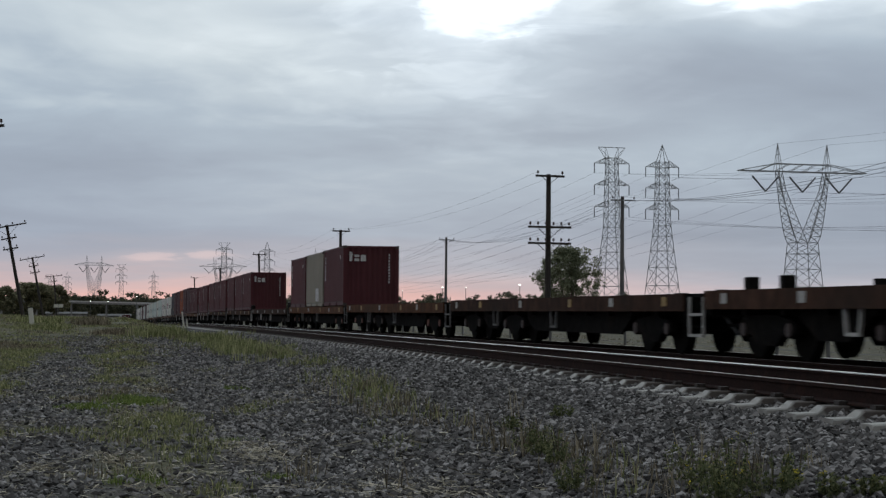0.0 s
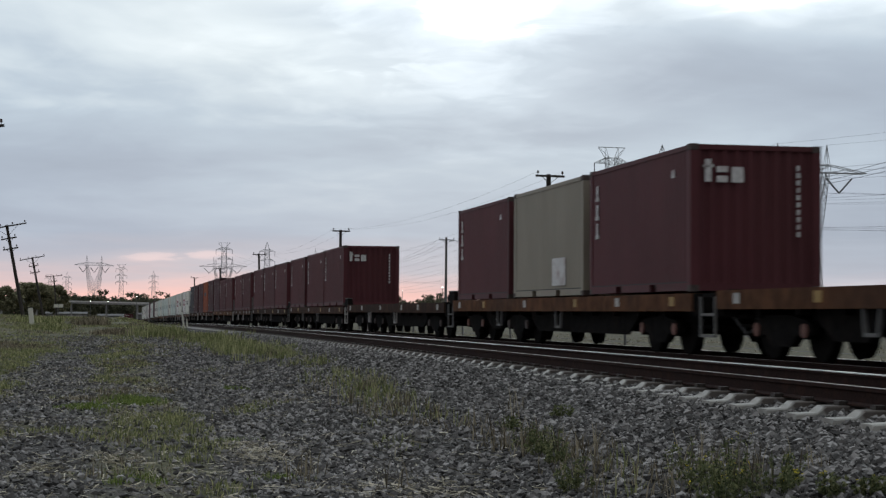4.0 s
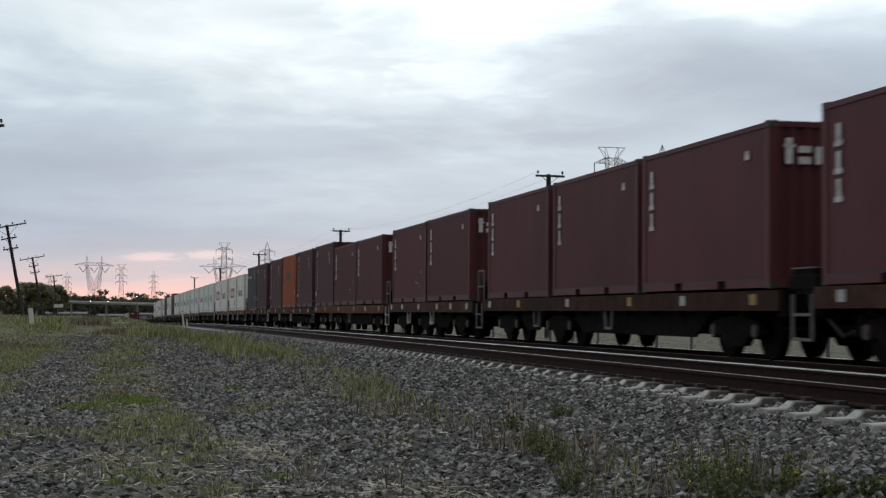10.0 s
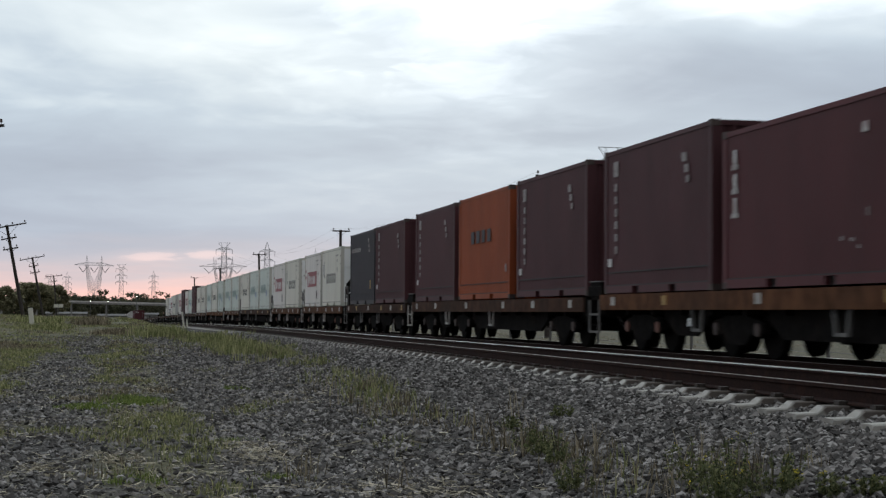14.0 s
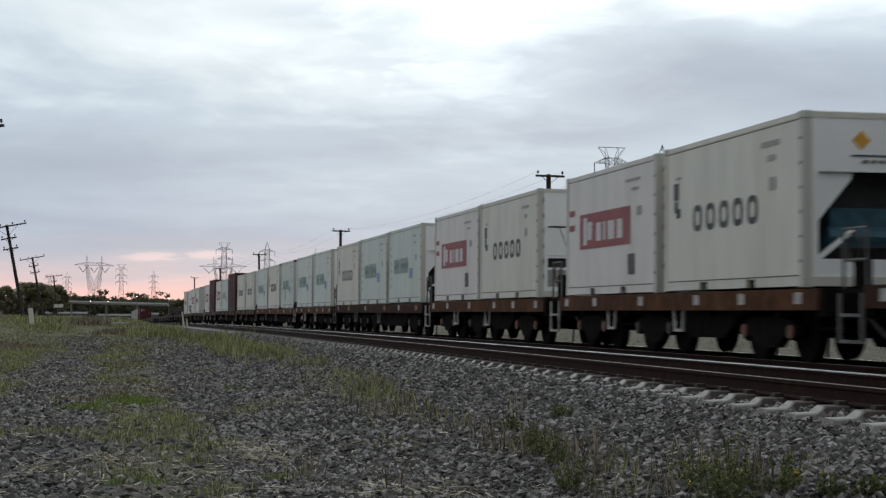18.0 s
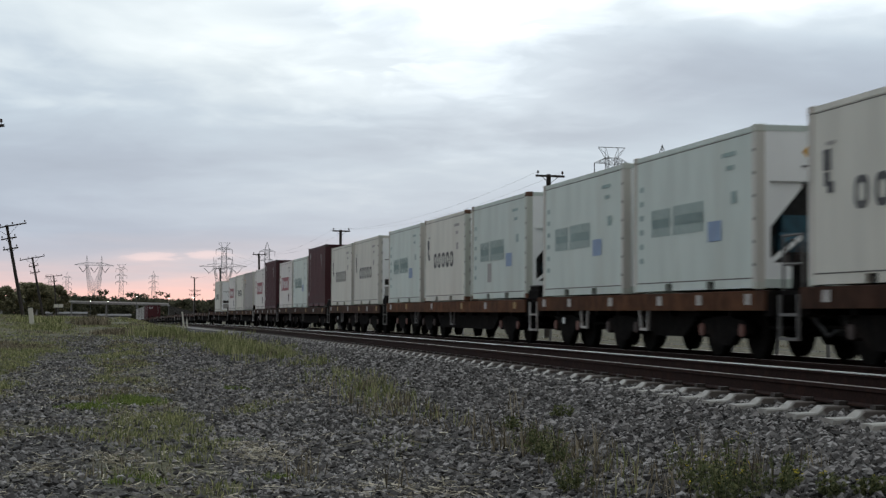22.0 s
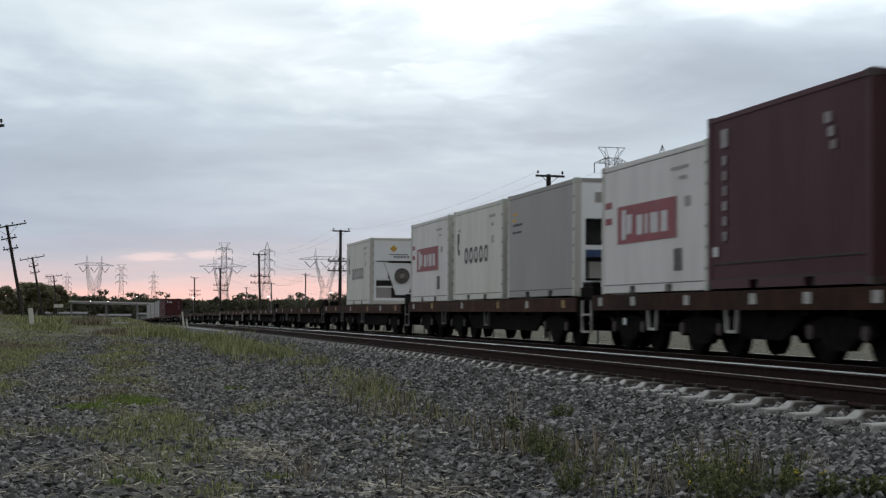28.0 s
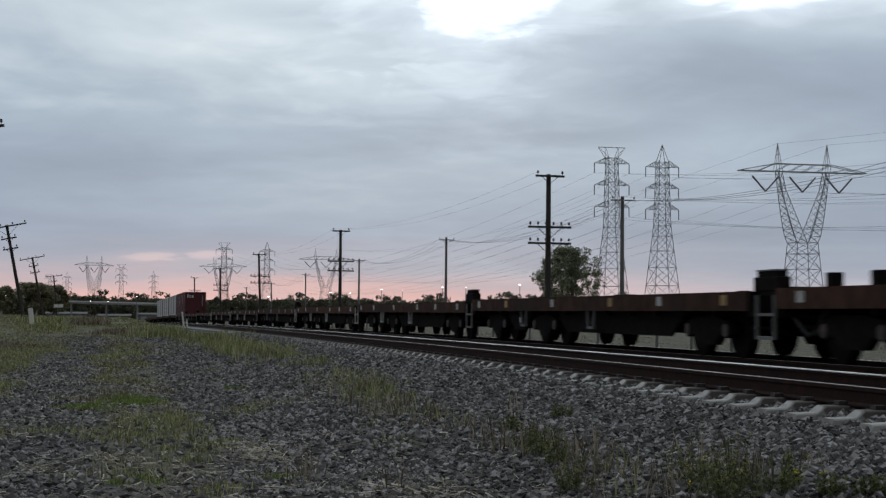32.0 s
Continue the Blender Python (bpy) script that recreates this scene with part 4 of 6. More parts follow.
def bogie_meshes():
    out = {"wheel": wheel_mesh()}
    bm = bmesh.new()
    for x in (0.0,):
        v = []
        for y, zt, zb in ((-1.10, .56, .42), (-.95, .62, .34), (-.62, .66, .40), (-.36, .70, .22), (.36, .70, .22), (.62, .66, .40), (.95, .62, .34), (1.10, .56, .42)):
            v.append([bm.verts.new((x + dx, y, z)) for dx in (-.07, .07) for z in (zb, zt)])
        for a, b in zip(v, v[1:]):
            for i, j in ((0, 1), (1, 3), (3, 2), (2, 0)):
                bm.faces.new((a[i], a[j], b[j], b[i]))
        bm.faces.new([v[0][i] for i in (0, 1, 3, 2)])
        bm.faces.new([v[-1][i] for i in (2, 3, 1, 0)])
        for y in (-.16, 0, .16):
            tube(bm, (x, y, .26), (x, y, .48), .06, n=6)
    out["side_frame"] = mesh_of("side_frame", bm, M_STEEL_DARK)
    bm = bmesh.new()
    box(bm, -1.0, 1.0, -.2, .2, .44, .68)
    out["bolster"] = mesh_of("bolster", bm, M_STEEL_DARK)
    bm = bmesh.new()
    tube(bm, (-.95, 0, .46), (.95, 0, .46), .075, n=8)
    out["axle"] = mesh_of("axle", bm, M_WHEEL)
    bm = bmesh.new()
    tube(bm, (-1.10, 0, 0), (-1.0, 0, 0), .11, n=10)
    out["bearing_red"] = mesh_of("bearing_cap", bm, M_BEARING)
    out["bearing_dark"] = out["bearing_red"].copy()
    out["bearing_dark"].materials[0] = M_CASTING
    return out


BOGIE = bogie_meshes()


def child(name, me, parent, m=None):
    o = new(name, me)
    o.parent = parent
    if m is not None:
        o.matrix_basis = m
    return o


def bogie(w, y, red):
    b = child("bogie", BOGIE["bolster"], w, pose(0, y, 0))
    for sd in (-1, 1):
        child("side_frame", BOGIE["side_frame"], b, pose(sd * 1.0, 0, 0))
    for ax in (-.9, .9):
        child("axle", BOGIE["axle"], b, pose(0, ax, 0))
        child("wheel", BOGIE["wheel"], b, pose(-.75, ax, .47))
        child("wheel", BOGIE["wheel"], b, pose(.75, ax, .47, 0, 0, 180))
        for sd in (-1, 1):
            child("bearing_cap", BOGIE["bearing_red" if red else "bearing_dark"], b, pose(0, ax, .47, 0, 0, 0 if sd < 0 else 180))


def flat_wagon(length, places, red=False, ending="", yellow=True, tall=False, label="rusty brown container flat wagon with black underframe"):
    """A skeletal container flat: side sills, cross beams, spine, bogies, steps, markers, locks for the containers."""
    w = thing("flat_wagon", label, "wagon", "wagons of the freight train")
    h = length / 2
    e = h - 0.55
    for x in (-1, 1):
        bm = bmesh.new()
        prof = [(x * q, z) for q, z in ((1.26, .79), (1.26, 1.10), (1.02, 1.10), (1.02, 1.07), (1.20, 1.07), (1.20, .83), (1.02, .83), (1.02, .79))]
        ends = [[bm.verts.new((px, y, pz)) for px, pz in prof] for y in (-e, e)]
        for k in range(8):
            bm.faces.new((ends[0][k], ends[0][(k + 1) % 8], ends[1][(k + 1) % 8], ends[1][k]))
        bm.faces.new(ends[0])
        bm.faces.new(ends[1][::-1])
        part("side_sill", bm, M_DECK_BRIGHT if red else M_DECK_RUST, w, "rusty brown side sill")
    bm = bmesh.new()
    for sd in (-1, 1):
        box(bm, *sorted((sd * .40, sd * .34)), -h + .3, h - .3, .68, 1.0)
    box(bm, -.46, .46, -h + .3, h - .3, .98, 1.03)
    box(bm, -.46, .46, -h + .3, h - .3, .66, .70)
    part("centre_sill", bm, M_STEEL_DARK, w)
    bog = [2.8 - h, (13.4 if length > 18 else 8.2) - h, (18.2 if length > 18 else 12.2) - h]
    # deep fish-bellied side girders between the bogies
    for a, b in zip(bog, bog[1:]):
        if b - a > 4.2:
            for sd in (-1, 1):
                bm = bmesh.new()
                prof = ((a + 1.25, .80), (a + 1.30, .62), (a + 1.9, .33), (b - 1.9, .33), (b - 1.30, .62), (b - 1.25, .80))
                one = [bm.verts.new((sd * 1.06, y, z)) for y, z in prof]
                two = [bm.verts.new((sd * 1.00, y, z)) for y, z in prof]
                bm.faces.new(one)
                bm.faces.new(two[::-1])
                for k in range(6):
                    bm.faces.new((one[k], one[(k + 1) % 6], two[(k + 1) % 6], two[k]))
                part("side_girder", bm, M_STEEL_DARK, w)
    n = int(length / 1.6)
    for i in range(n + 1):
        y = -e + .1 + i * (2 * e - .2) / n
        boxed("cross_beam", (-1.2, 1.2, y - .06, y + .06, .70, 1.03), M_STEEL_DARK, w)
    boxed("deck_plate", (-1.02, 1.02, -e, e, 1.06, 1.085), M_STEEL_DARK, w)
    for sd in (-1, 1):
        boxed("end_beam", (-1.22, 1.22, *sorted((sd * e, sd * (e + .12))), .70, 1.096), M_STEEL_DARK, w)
        bm = bmesh.new()
        box(bm, -.14, .14, *sorted((sd * (e + .1), sd * (h + .02))), .62, .86)
        box(bm, -.22, .22, *sorted((sd * (h - .18), sd * (h + .02))), .58, .92)
        part("coupler", bm, M_STEEL_DARK, w, bevel=.02)
        bm = bmesh.new()
        tube(bm, (-.5, sd * e, .72), (-.42, sd * (h - .1), .40), .03, n=6)
        tube(bm, (-.42, sd * (h - .1), .40), (-.30, sd * (h + .05), .52), .03, n=6)
        part("brake_hose", bm, M_BLACK, w)
    for i, y in enumerate(bog):
        bogie(w, y, red and i != 1)
    if tall:
        for y in (6.8, 8.2):
            for sd in (-1, 1):
                boxed("container_stop", (*sorted((sd * 1.20, sd * 1.02)), y - .11, y + .11, 1.098, 1.30), M_STEEL_DARK, w, bevel=.01)
    for y in places:
        for q in (-2.9, 2.9):
            for sd in (-1, 1):
                bm = bmesh.new()
                box(bm, *sorted((sd * 1.20, sd * 1.02)), y + q - .11, y + q + .11, 1.098, 1.116)
                part("container_lock", bm, M_STEEL_DARK, w, bevel=.01)
    for k, f in enumerate((.05, .21, .36, .58, .80, .955)):
        y = -e + 2 * e * f
        mat = M_YELLOW if (yellow and k % 2 == 0) else M_WHITE_MARK
        bm = bmesh.new()
        box(bm, -1.268, -1.258, y - .13, y + .13, .88, 1.05)
        part("marker_plate", bm, mat, w, "dull yellow marker plate" if mat is M_YELLOW else "dirty white marker plate")
    # side steps and brake gear
    for y in (-h * .12, h * .42):
        bm = bmesh.new()
        for q in (-.22, .22):
            beam(bm, (-1.20, y + q * 1.15, .80), (-1.20, y + q * .85, .42), .05)
        beam(bm, (-1.20, y - .21, .44), (-1.20, y + .21, .44), .06, .05)
        part("side_step", bm, M_GREYPOLE if yellow else M_WHITE_MARK, w, "steel side step")
    if ending == "housing":
        boxed("marker_disc", (-1.13, -1.10, 4.93, 5.07, .50, .64), M_UNIT, w, "small white marker plate", .01)
    boxed("brake_reservoir", (-.95, -.55, -1.2, .1, .40, .70), M_STEEL_DARK, w, bevel=.04)
    boxed("brake_cylinder", (.5, .9, -.3, .9, .42, .70), M_STEEL_DARK, w, bevel=.04)
    bm = bmesh.new()
    tube(bm, (-.8, -e, .52), (-.8, e, .52), .03, n=6)
    part("brake_pipe", bm, M_STEEL_DARK, w)
    # ladder frame at the rear end, with a raised hand brake housing
    y = h - .12
    boxed("end_platform", (-1.22, -.5, e + .12, h + .18, 1.0, 1.06), M_STEEL_DARK, w)
    bm = bmesh.new()
    for q in (-.34, .34):
        beam(bm, (-1.24, y + q, 1.0), (-1.24, y + q, .32), .045)
    for z in (.34, .70):
        beam(bm, (-1.24, y - .36, z), (-1.24, y + .36, z), .045)
    part("end_ladder", bm, M_GREYPOLE if yellow else M_WHITE_MARK, w, "grey steel end ladder")
    if ending == "housing":
        bm = bmesh.new()
        box(bm, -1.24, -1.02, y - .46, y + .50, 1.06, 1.28)
        box(bm, -1.22, -1.04, y - .38, y + .40, 1.26, 1.37)
        part("hand_brake_housing", bm, M_STEEL_DARK, w, bevel=.015)
        boxed("housing_lid", (-1.23, -1.03, y - .40, y + .42, 1.37, 1.392), M_GREYPOLE, w, "worn grey top plate")
    elif ending == "hoop":
        bm = bmesh.new()
        for q in (-.40, .30):
            tube(bm, (-1.20, y + q, 1.04), (-1.20, y + q, 1.88), .022, n=6)
        for z in (1.45, 1.88):
            tube(bm, (-1.20, y - .40, z), (-1.20, y + .30, z), .022, n=6)
        part("grab_rail", bm, M_GREYPOLE, w, "grey tubular grab rail")
        bm = bmesh.new()
        box(bm, -1.16, -.96, y - .10, y + .10, 1.06, 1.60)
        part("hand_brake_stand", bm, M_STEEL_DARK, w, bevel=.02)
        bm = bmesh.new()
        n, rings = 14, []
        for k in range(n):
            a = k * 2 * math.pi / n
            rings.append([bm.verts.new((-1.19 + .016 * math.sin(b), y + (.2 + .016 * math.cos(b)) * math.cos(a), 1.62 + (.2 + .016 * math.cos(b)) * math.sin(a))) for b in (0, 1.57, 3.14, 4.71)])
        for k in range(n):
            for b in range(4):
                bm.faces.new((rings[k][b], rings[k][(b + 1) % 4], rings[(k + 1) % n][(b + 1) % 4], rings[(k + 1) % n][b]))
        part("hand_wheel", bm, M_CASTING, w)
    return w


WAGONS = {}


def place_wagon(a, b, boxes, red, ending, yellow):
    length = b - a
    long = length > 18
    tall = len(boxes) == 1 or a < 6
    key = (long, red, ending, yellow, tall)
    std = 20.95 if long else 14.65
    if key in WAGONS:
        w = copy_thing(WAGONS[key], Matrix())
    else:
        w = WAGONS[key] = flat_wagon(std, (-6.55, 0, 6.55) if long else (-3.2, 3.2), red, ending, yellow, tall)
    ride(w, (a + b) / 2, RAIL_FAR)
    for near, kind in boxes:
        ride(container(kind), near + 3.029, FLOOR_Z)


def simple_wagon():
    """A far-off flat of the tail: sills, deck, girder, two bogies."""
    if "tail" in WAGONS:
        return copy_thing(WAGONS["tail"], Matrix())
    w = WAGONS["tail"] = thing("flat_wagon", "dark container flat wagon at the tail of the train", "wagon", "wagons of the freight train")
    for x in (-1, 1):
        boxed("side_sill", (*sorted((x * 1.26, x * 1.05)), -9.9, 9.9, .79, 1.10), M_DECK_RUST, w)
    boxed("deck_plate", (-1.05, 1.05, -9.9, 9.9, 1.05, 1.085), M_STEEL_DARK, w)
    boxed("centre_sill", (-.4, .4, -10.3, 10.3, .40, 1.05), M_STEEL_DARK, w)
    for y in (-7.6, 7.6):
        bogie(w, y, False)
    return w


# ---------------------------------------------------------------- poles, pylons, wires
def bar_pole(name, label, top, arms, radius, mat, m, lean=0.0, group="", insul=True):
    """A timber pole with cross-arms: arms are (height below the top, half length, pins)."""
    p = thing(name, label, "utility pole", group, m=m)
    bm = bmesh.new()
    tube(bm, (0, 0, -.6), (lean, 0, top), radius * 1.25, radius * .9, 10)
    part("shaft", bm, mat, p)
    for down, half, pins in arms:
        z = top - down
        x = lean * z / top
        a = boxed("cross_arm", (x - half, x + half, -.13 - radius, -.01 - radius, z - .06, z + .06), mat, p)
        for k in range(pins):
            q = x - half + .12 + k * (2 * half - .24) / max(1, pins - 1)
            bm = bmesh.new()
            tube(bm, (q, -.07 - radius, z + .06), (q, -.07 - radius, z + .16), .015, n=6)
            tube(bm, (q, -.07 - radius, z + .15), (q, -.07 - radius, z + .30), .075, .05, 8)
            part("insulator", bm, M_CASTING, a)
        if half > .6:
            bm = bmesh.new()
            for sd in (-1, 1):
                beam(bm, (x + sd * half * .55, -.04 - radius, z - .05), (x, -.04 - radius, z - half * .5), .03)
            part("arm_brace", bm, mat, a)
    return p


def lattice_leg(bm, base, waist, w0, w1, n, t):
    """A square tapering mast of four legs with crossed bracing between heights base and waist."""
    lv = [base + (waist - base) * (1 - (1 - i / n) ** 1.25) for i in range(n + 1)]
    ring = []
    for z in lv:
        k = (z - base) / (waist - base)
        w = w0 + (w1 - w0) * k
        ring.append([Vector((sx * w / 2, sy * w / 2, z)) for sx, sy in ((-1, -1), (1, -1), (1, 1), (-1, 1))])
    for a, b in zip(ring, ring[1:]):
        for i in range(4):
            j = (i + 1) % 4
            beam(bm, a[i], b[i], t * 1.4)
            beam(bm, a[i], b[j], t)
            beam(bm, a[j], b[i], t)
            beam(bm, b[i], b[j], t)


def truss_arm(bm, x0, x1, z, w, rise, t):
    """A tapering cross-arm from the mast out to its tip."""
    tip = Vector((x1, 0, z))
    for sy in (-1, 1):
        a, b = Vector((x0, sy * w / 2, z)), Vector((x0, sy * w / 2, z + rise))
        beam(bm, a, tip, t)
        beam(bm, b, tip, t)
        for k in (.33, .66):
            p, q = a.lerp(tip, k), b.lerp(tip, k)
            beam(bm, p, q, t * .8)
            beam(bm, b.lerp(tip, k - .33), p, t * .8)


def mast_pylon(m, top, pointed, t, label):
    """Double-circuit suspension tower with three pairs of arms."""
    p = thing("transmission_tower", label, "pylon", "transmission towers", m=m)
    body = top * (.94 if not pointed else .90)
    bm = bmesh.new()
    w1 = top * .054
    lattice_leg(bm, 0, top * .55, top * .178, w1 * 1.35, 6, t)
    lattice_leg(bm, top * .55, body, w1 * 1.35, w1, 7, t)
    part("mast", bm, M_GALV, p)
    half = top * (.104 if not pointed else .098)
    wing = half * .76
    for z in (.665, .787, .91) if not pointed else (.64, .757, .875):
        for sd in (-1, 1):
            bm = bmesh.new()
            truss_arm(bm, sd * w1 / 2, sd * half, z * top, w1, top * .035, t)
            a = part("cross_arm", bm, M_GALV, p)
            bm = bmesh.new()
            tube(bm, (sd * half, 0, z * top), (sd * half, 0, z * top - top * .055), .13, n=6)
            part("insulator_string", bm, M_WIRE, a)
    bm = bmesh.new()
    if pointed:
        for sx, sy in ((-1, -1), (1, -1), (1, 1), (-1, 1)):
            beam(bm, (sx * w1 / 2, sy * w1 / 2, body), (0, 0, top), t * 1.3)
        beam(bm, (-w1 / 4, 0, body + top * .07), (w1 / 4, 0, body + top * .07), t)
    else:
        for sy in (-1, 1):
            beam(bm, (-wing, sy * .3, top), (wing, sy * .3, top), t)
            beam(bm, (-wing, sy * .3, top), (-w1 / 2, sy * w1 / 2, body), t)
            beam(bm, (wing, sy * .3, top), (w1 / 2, sy * w1 / 2, body), t)
            beam(bm, (-wing * .5, sy * .3, top), (-w1 / 2, sy * w1 / 2, body), t)
            beam(bm, (wing * .5, sy * .3, top), (w1 / 2, sy * w1 / 2, body), t)
    part("peak", bm, M_GALV, p)
    return p


def loose_bars(bm):
    """Each bar of a lattice as a mesh of its own."""
    bars = []
    bm.verts.ensure_lookup_table()
    cubes = [[bm.verts[i + j] for j in range(8)] for i in range(0, len(bm.verts), 8)]
    for c in cubes:
        b = bmesh.new()
        v = [b.verts.new(x.co) for x in c]
        for f in ((0, 1, 2, 3), (7, 6, 5, 4), (0, 4, 5, 1), (1, 5, 6, 2), (2, 6, 7, 3), (3, 7, 4, 0)):
            b.faces.new([v[i] for i in f])
        bars.append(b)
    bm.free()
    return bars


def fork_pylon(m, top, t, label):
    """Single-circuit tower with a fork-shaped window, a long beam, two earth-wire horns and V strings."""
    p = thing("transmission_tower", label, "pylon", "transmission towers", m=m)
    waist = top * .458
    bm = bmesh.new()
    lattice_leg(bm, 0, waist, top * .194, top * .122, 5, t)
    if t < .12:
        body = new("body", None)
        body.parent = p
        for k, bar in enumerate(loose_bars(bm)):
            part("lattice_bar", bar, M_GALV, body)
    else:
        part("body", bm, M_GALV, p)
    beam_z = top * .845
    w = top * .122
    for sd in (-1, 1):
        bm = bmesh.new()
        n = 8
        outer, inner = [], []
        for k in range(n + 3):
            if k <= n:
                f = k / n
                z, xo, xi = waist + (top * .743 - waist) * f, .061 + (.1345 - .061) * f ** .68, .003 + (.112 - .003) * f
            else:
                f = (k - n) / 2
                z, xo, xi = top * (.743 + (.845 - .743) * f), .1345 + .0175 * f, .112 + .020 * f
            dep = lerp(z / top, [(.458, .061), (.743, .028), (.845, .022)]) * top
            outer.append([Vector((sd * xo * top, sy * dep, z)) for sy in (-1, 1)])
            inner.append([Vector((sd * xi * top, sy * dep, z)) for sy in (-1, 1)])
        for k in range(n + 2):
            for q in (0, 1):
                beam(bm, outer[k][q], outer[k + 1][q], t * 1.4)
                beam(bm, inner[k][q], inner[k + 1][q], t * 1.4)
                beam(bm, outer[k][q], inner[k + 1][q], t)
                beam(bm, inner[k][q], outer[k + 1][q], t)
            beam(bm, outer[k][0], outer[k + 1][1], t)
            beam(bm, outer[k][0], outer[k][1], t)
        part("fork_arm", bm, M_GALV, p)
        bm = bmesh.new()
        for q in (-1, 1):
            for sy in (-1, 1):
                beam(bm, (sd * top * .145 + q * .9, sy * .9, beam_z), (sd * top * .148, 0, top), t)
        for k in (.3, .6):
            z = beam_z + (top - beam_z) * k
            beam(bm, (sd * top * .145 - .6, 0, z), (sd * top * .145 + .6, 0, z), t)
        part("horn", bm, M_GALV, p)
    bm = bmesh.new()
    half = top * .377
    pts = [-half, -top * .27, -top * .165, -top * .08, 0, top * .08, top * .165, top * .27, half]
    def up(x):
        return beam_z + top * .042 * (1 if abs(x) < top * .18 else max(0.05, (half - abs(x)) / (half - top * .18)))
    for a, b in zip(pts, pts[1:]):
        for sy in (-.36, .36):
            beam(bm, (a, sy * w * .5, beam_z), (b, sy * w * .5, beam_z), t * 1.9)
            beam(bm, (a, sy * w * .5, up(a)), (b, sy * w * .5, up(b)), t * 1.6)
            beam(bm, (a, sy * w * .5, beam_z), (b, sy * w * .5, up(b)), t * 1.3)
    part("beam", bm, M_GALV, p)
    for x in (-top * .22, 0.0, top * .22):
        bm = bmesh.new()
        for q in (-1, 1):
            beam(bm, (x + q * top * .078, 0, beam_z - top * .028), (x, 0, beam_z - top * .11), .35)
        part("insulator_string", bm, M_WIRE, p, "dark V-shaped insulator string")
    return p


def span(a, b, sag, r, name="power_line", n=18):
    verts, faces = [], []
    a, b = Vector(a), Vector(b)
    side = (b - a).cross(Vector((0, 0, 1))).normalized()
    for i in range(n + 1):
        k = i / n
        p = a.lerp(b, k) - Vector((0, 0, 4 * sag * k * (1 - k)))
        for c in range(4):
            g = c * math.pi / 2
            verts.append(p + r * math.cos(g) * side + Vector((0, 0, r * math.sin(g))))
    for i in range(n):
        for c in range(4):
            faces.append((i * 4 + c, i * 4 + (c + 1) % 4, i * 4 + 4 + (c + 1) % 4, i * 4 + 4 + c))
    return verts, faces


def wires(name, label, spans, r):
    vs, fs = [], []
    for a, b, sag in spans:
        v, f = span(a, b, sag, r)
        k = len(vs)
        vs += v
        fs += [tuple(i + k for i in q) for q in f]
    return tagged(new(name, sheet(name, vs, fs, M_WIRE)), label, "power line", kind="stuff")


# ---------------------------------------------------------------- plants
def leaf_cloud(blobs, n, size, rng, flat=0.0):
    """Small leaf triangles scattered in uneven lobes (x, y, z, rx, ry, rz)."""
    vs, fs = [], []
    for (x, y, z, rx, ry, rz) in blobs:
        for _ in range(n):
            d = rng.normal(size=3)
            d /= np.linalg.norm(d)
            k = rng.random() ** 0.4
            c = np.array((x + d[0] * rx * k, y + d[1] * ry * k, z + d[2] * rz * k))
            u = rng.normal(size=3)
            u /= np.linalg.norm(u)
            w = np.cross(u, rng.normal(size=3))
            w /= np.linalg.norm(w)
            s = size * (0.6 + 0.9 * rng.random())
            i = len(vs)
            vs += [tuple(c - u * s), tuple(c + w * s * .45), tuple(c + u * s), tuple(c - w * s * .45)]
            fs.append((i, i + 1, i + 2, i + 3))
    return vs, fs


def eucalypt(m, height, spread, rng, name="gum_tree", label="", mat=None, n=420, lobes=34, leaf=.16):
    t = thing(name, label, "tree", m=m)
    bm = bmesh.new()
    fork = height * .22
    tube(bm, (0, 0, -.5), (0, 0, fork), height * .035, height * .028, 9)
    tips = []
    for k in range(7):
        a = k * 2 * math.pi / 7 + rng.random()
        r = spread * (.35 + .5 * rng.random())
        p = Vector((math.cos(a) * r * .45, math.sin(a) * r * .45, height * (.42 + .12 * rng.random())))
        q = Vector((math.cos(a) * r, math.sin(a) * r, height * (.6 + .3 * rng.random())))
        tube(bm, (0, 0, fork * (.8 + .2 * rng.random())), p, height * .016, height * .011, 6)
        tube(bm, p, q, height * .011, height * .004, 5)
        tips += [p, q]
    part("trunk", bm, M_BARK, t)
    blobs = []
    for k in range(lobes):
        a, q = rng.random() * 2 * math.pi, rng.random() ** .6
        z = height * (.34 + .64 * rng.random() ** .85)
        lim = spread * math.sqrt(max(.05, 1 - ((z - height * .60) / (height * .44)) ** 2))
        k = .10 + .17 * rng.random()
        blobs.append((math.cos(a) * lim * q, math.sin(a) * lim * q, z, spread * k, spread * k, height * k * .34))
    vs, fs = leaf_cloud(blobs, n // 4, leaf, rng)
    cr = new("crown", sheet("crown", vs, fs, mat or M_LEAF))
    cr.parent = t
    return t


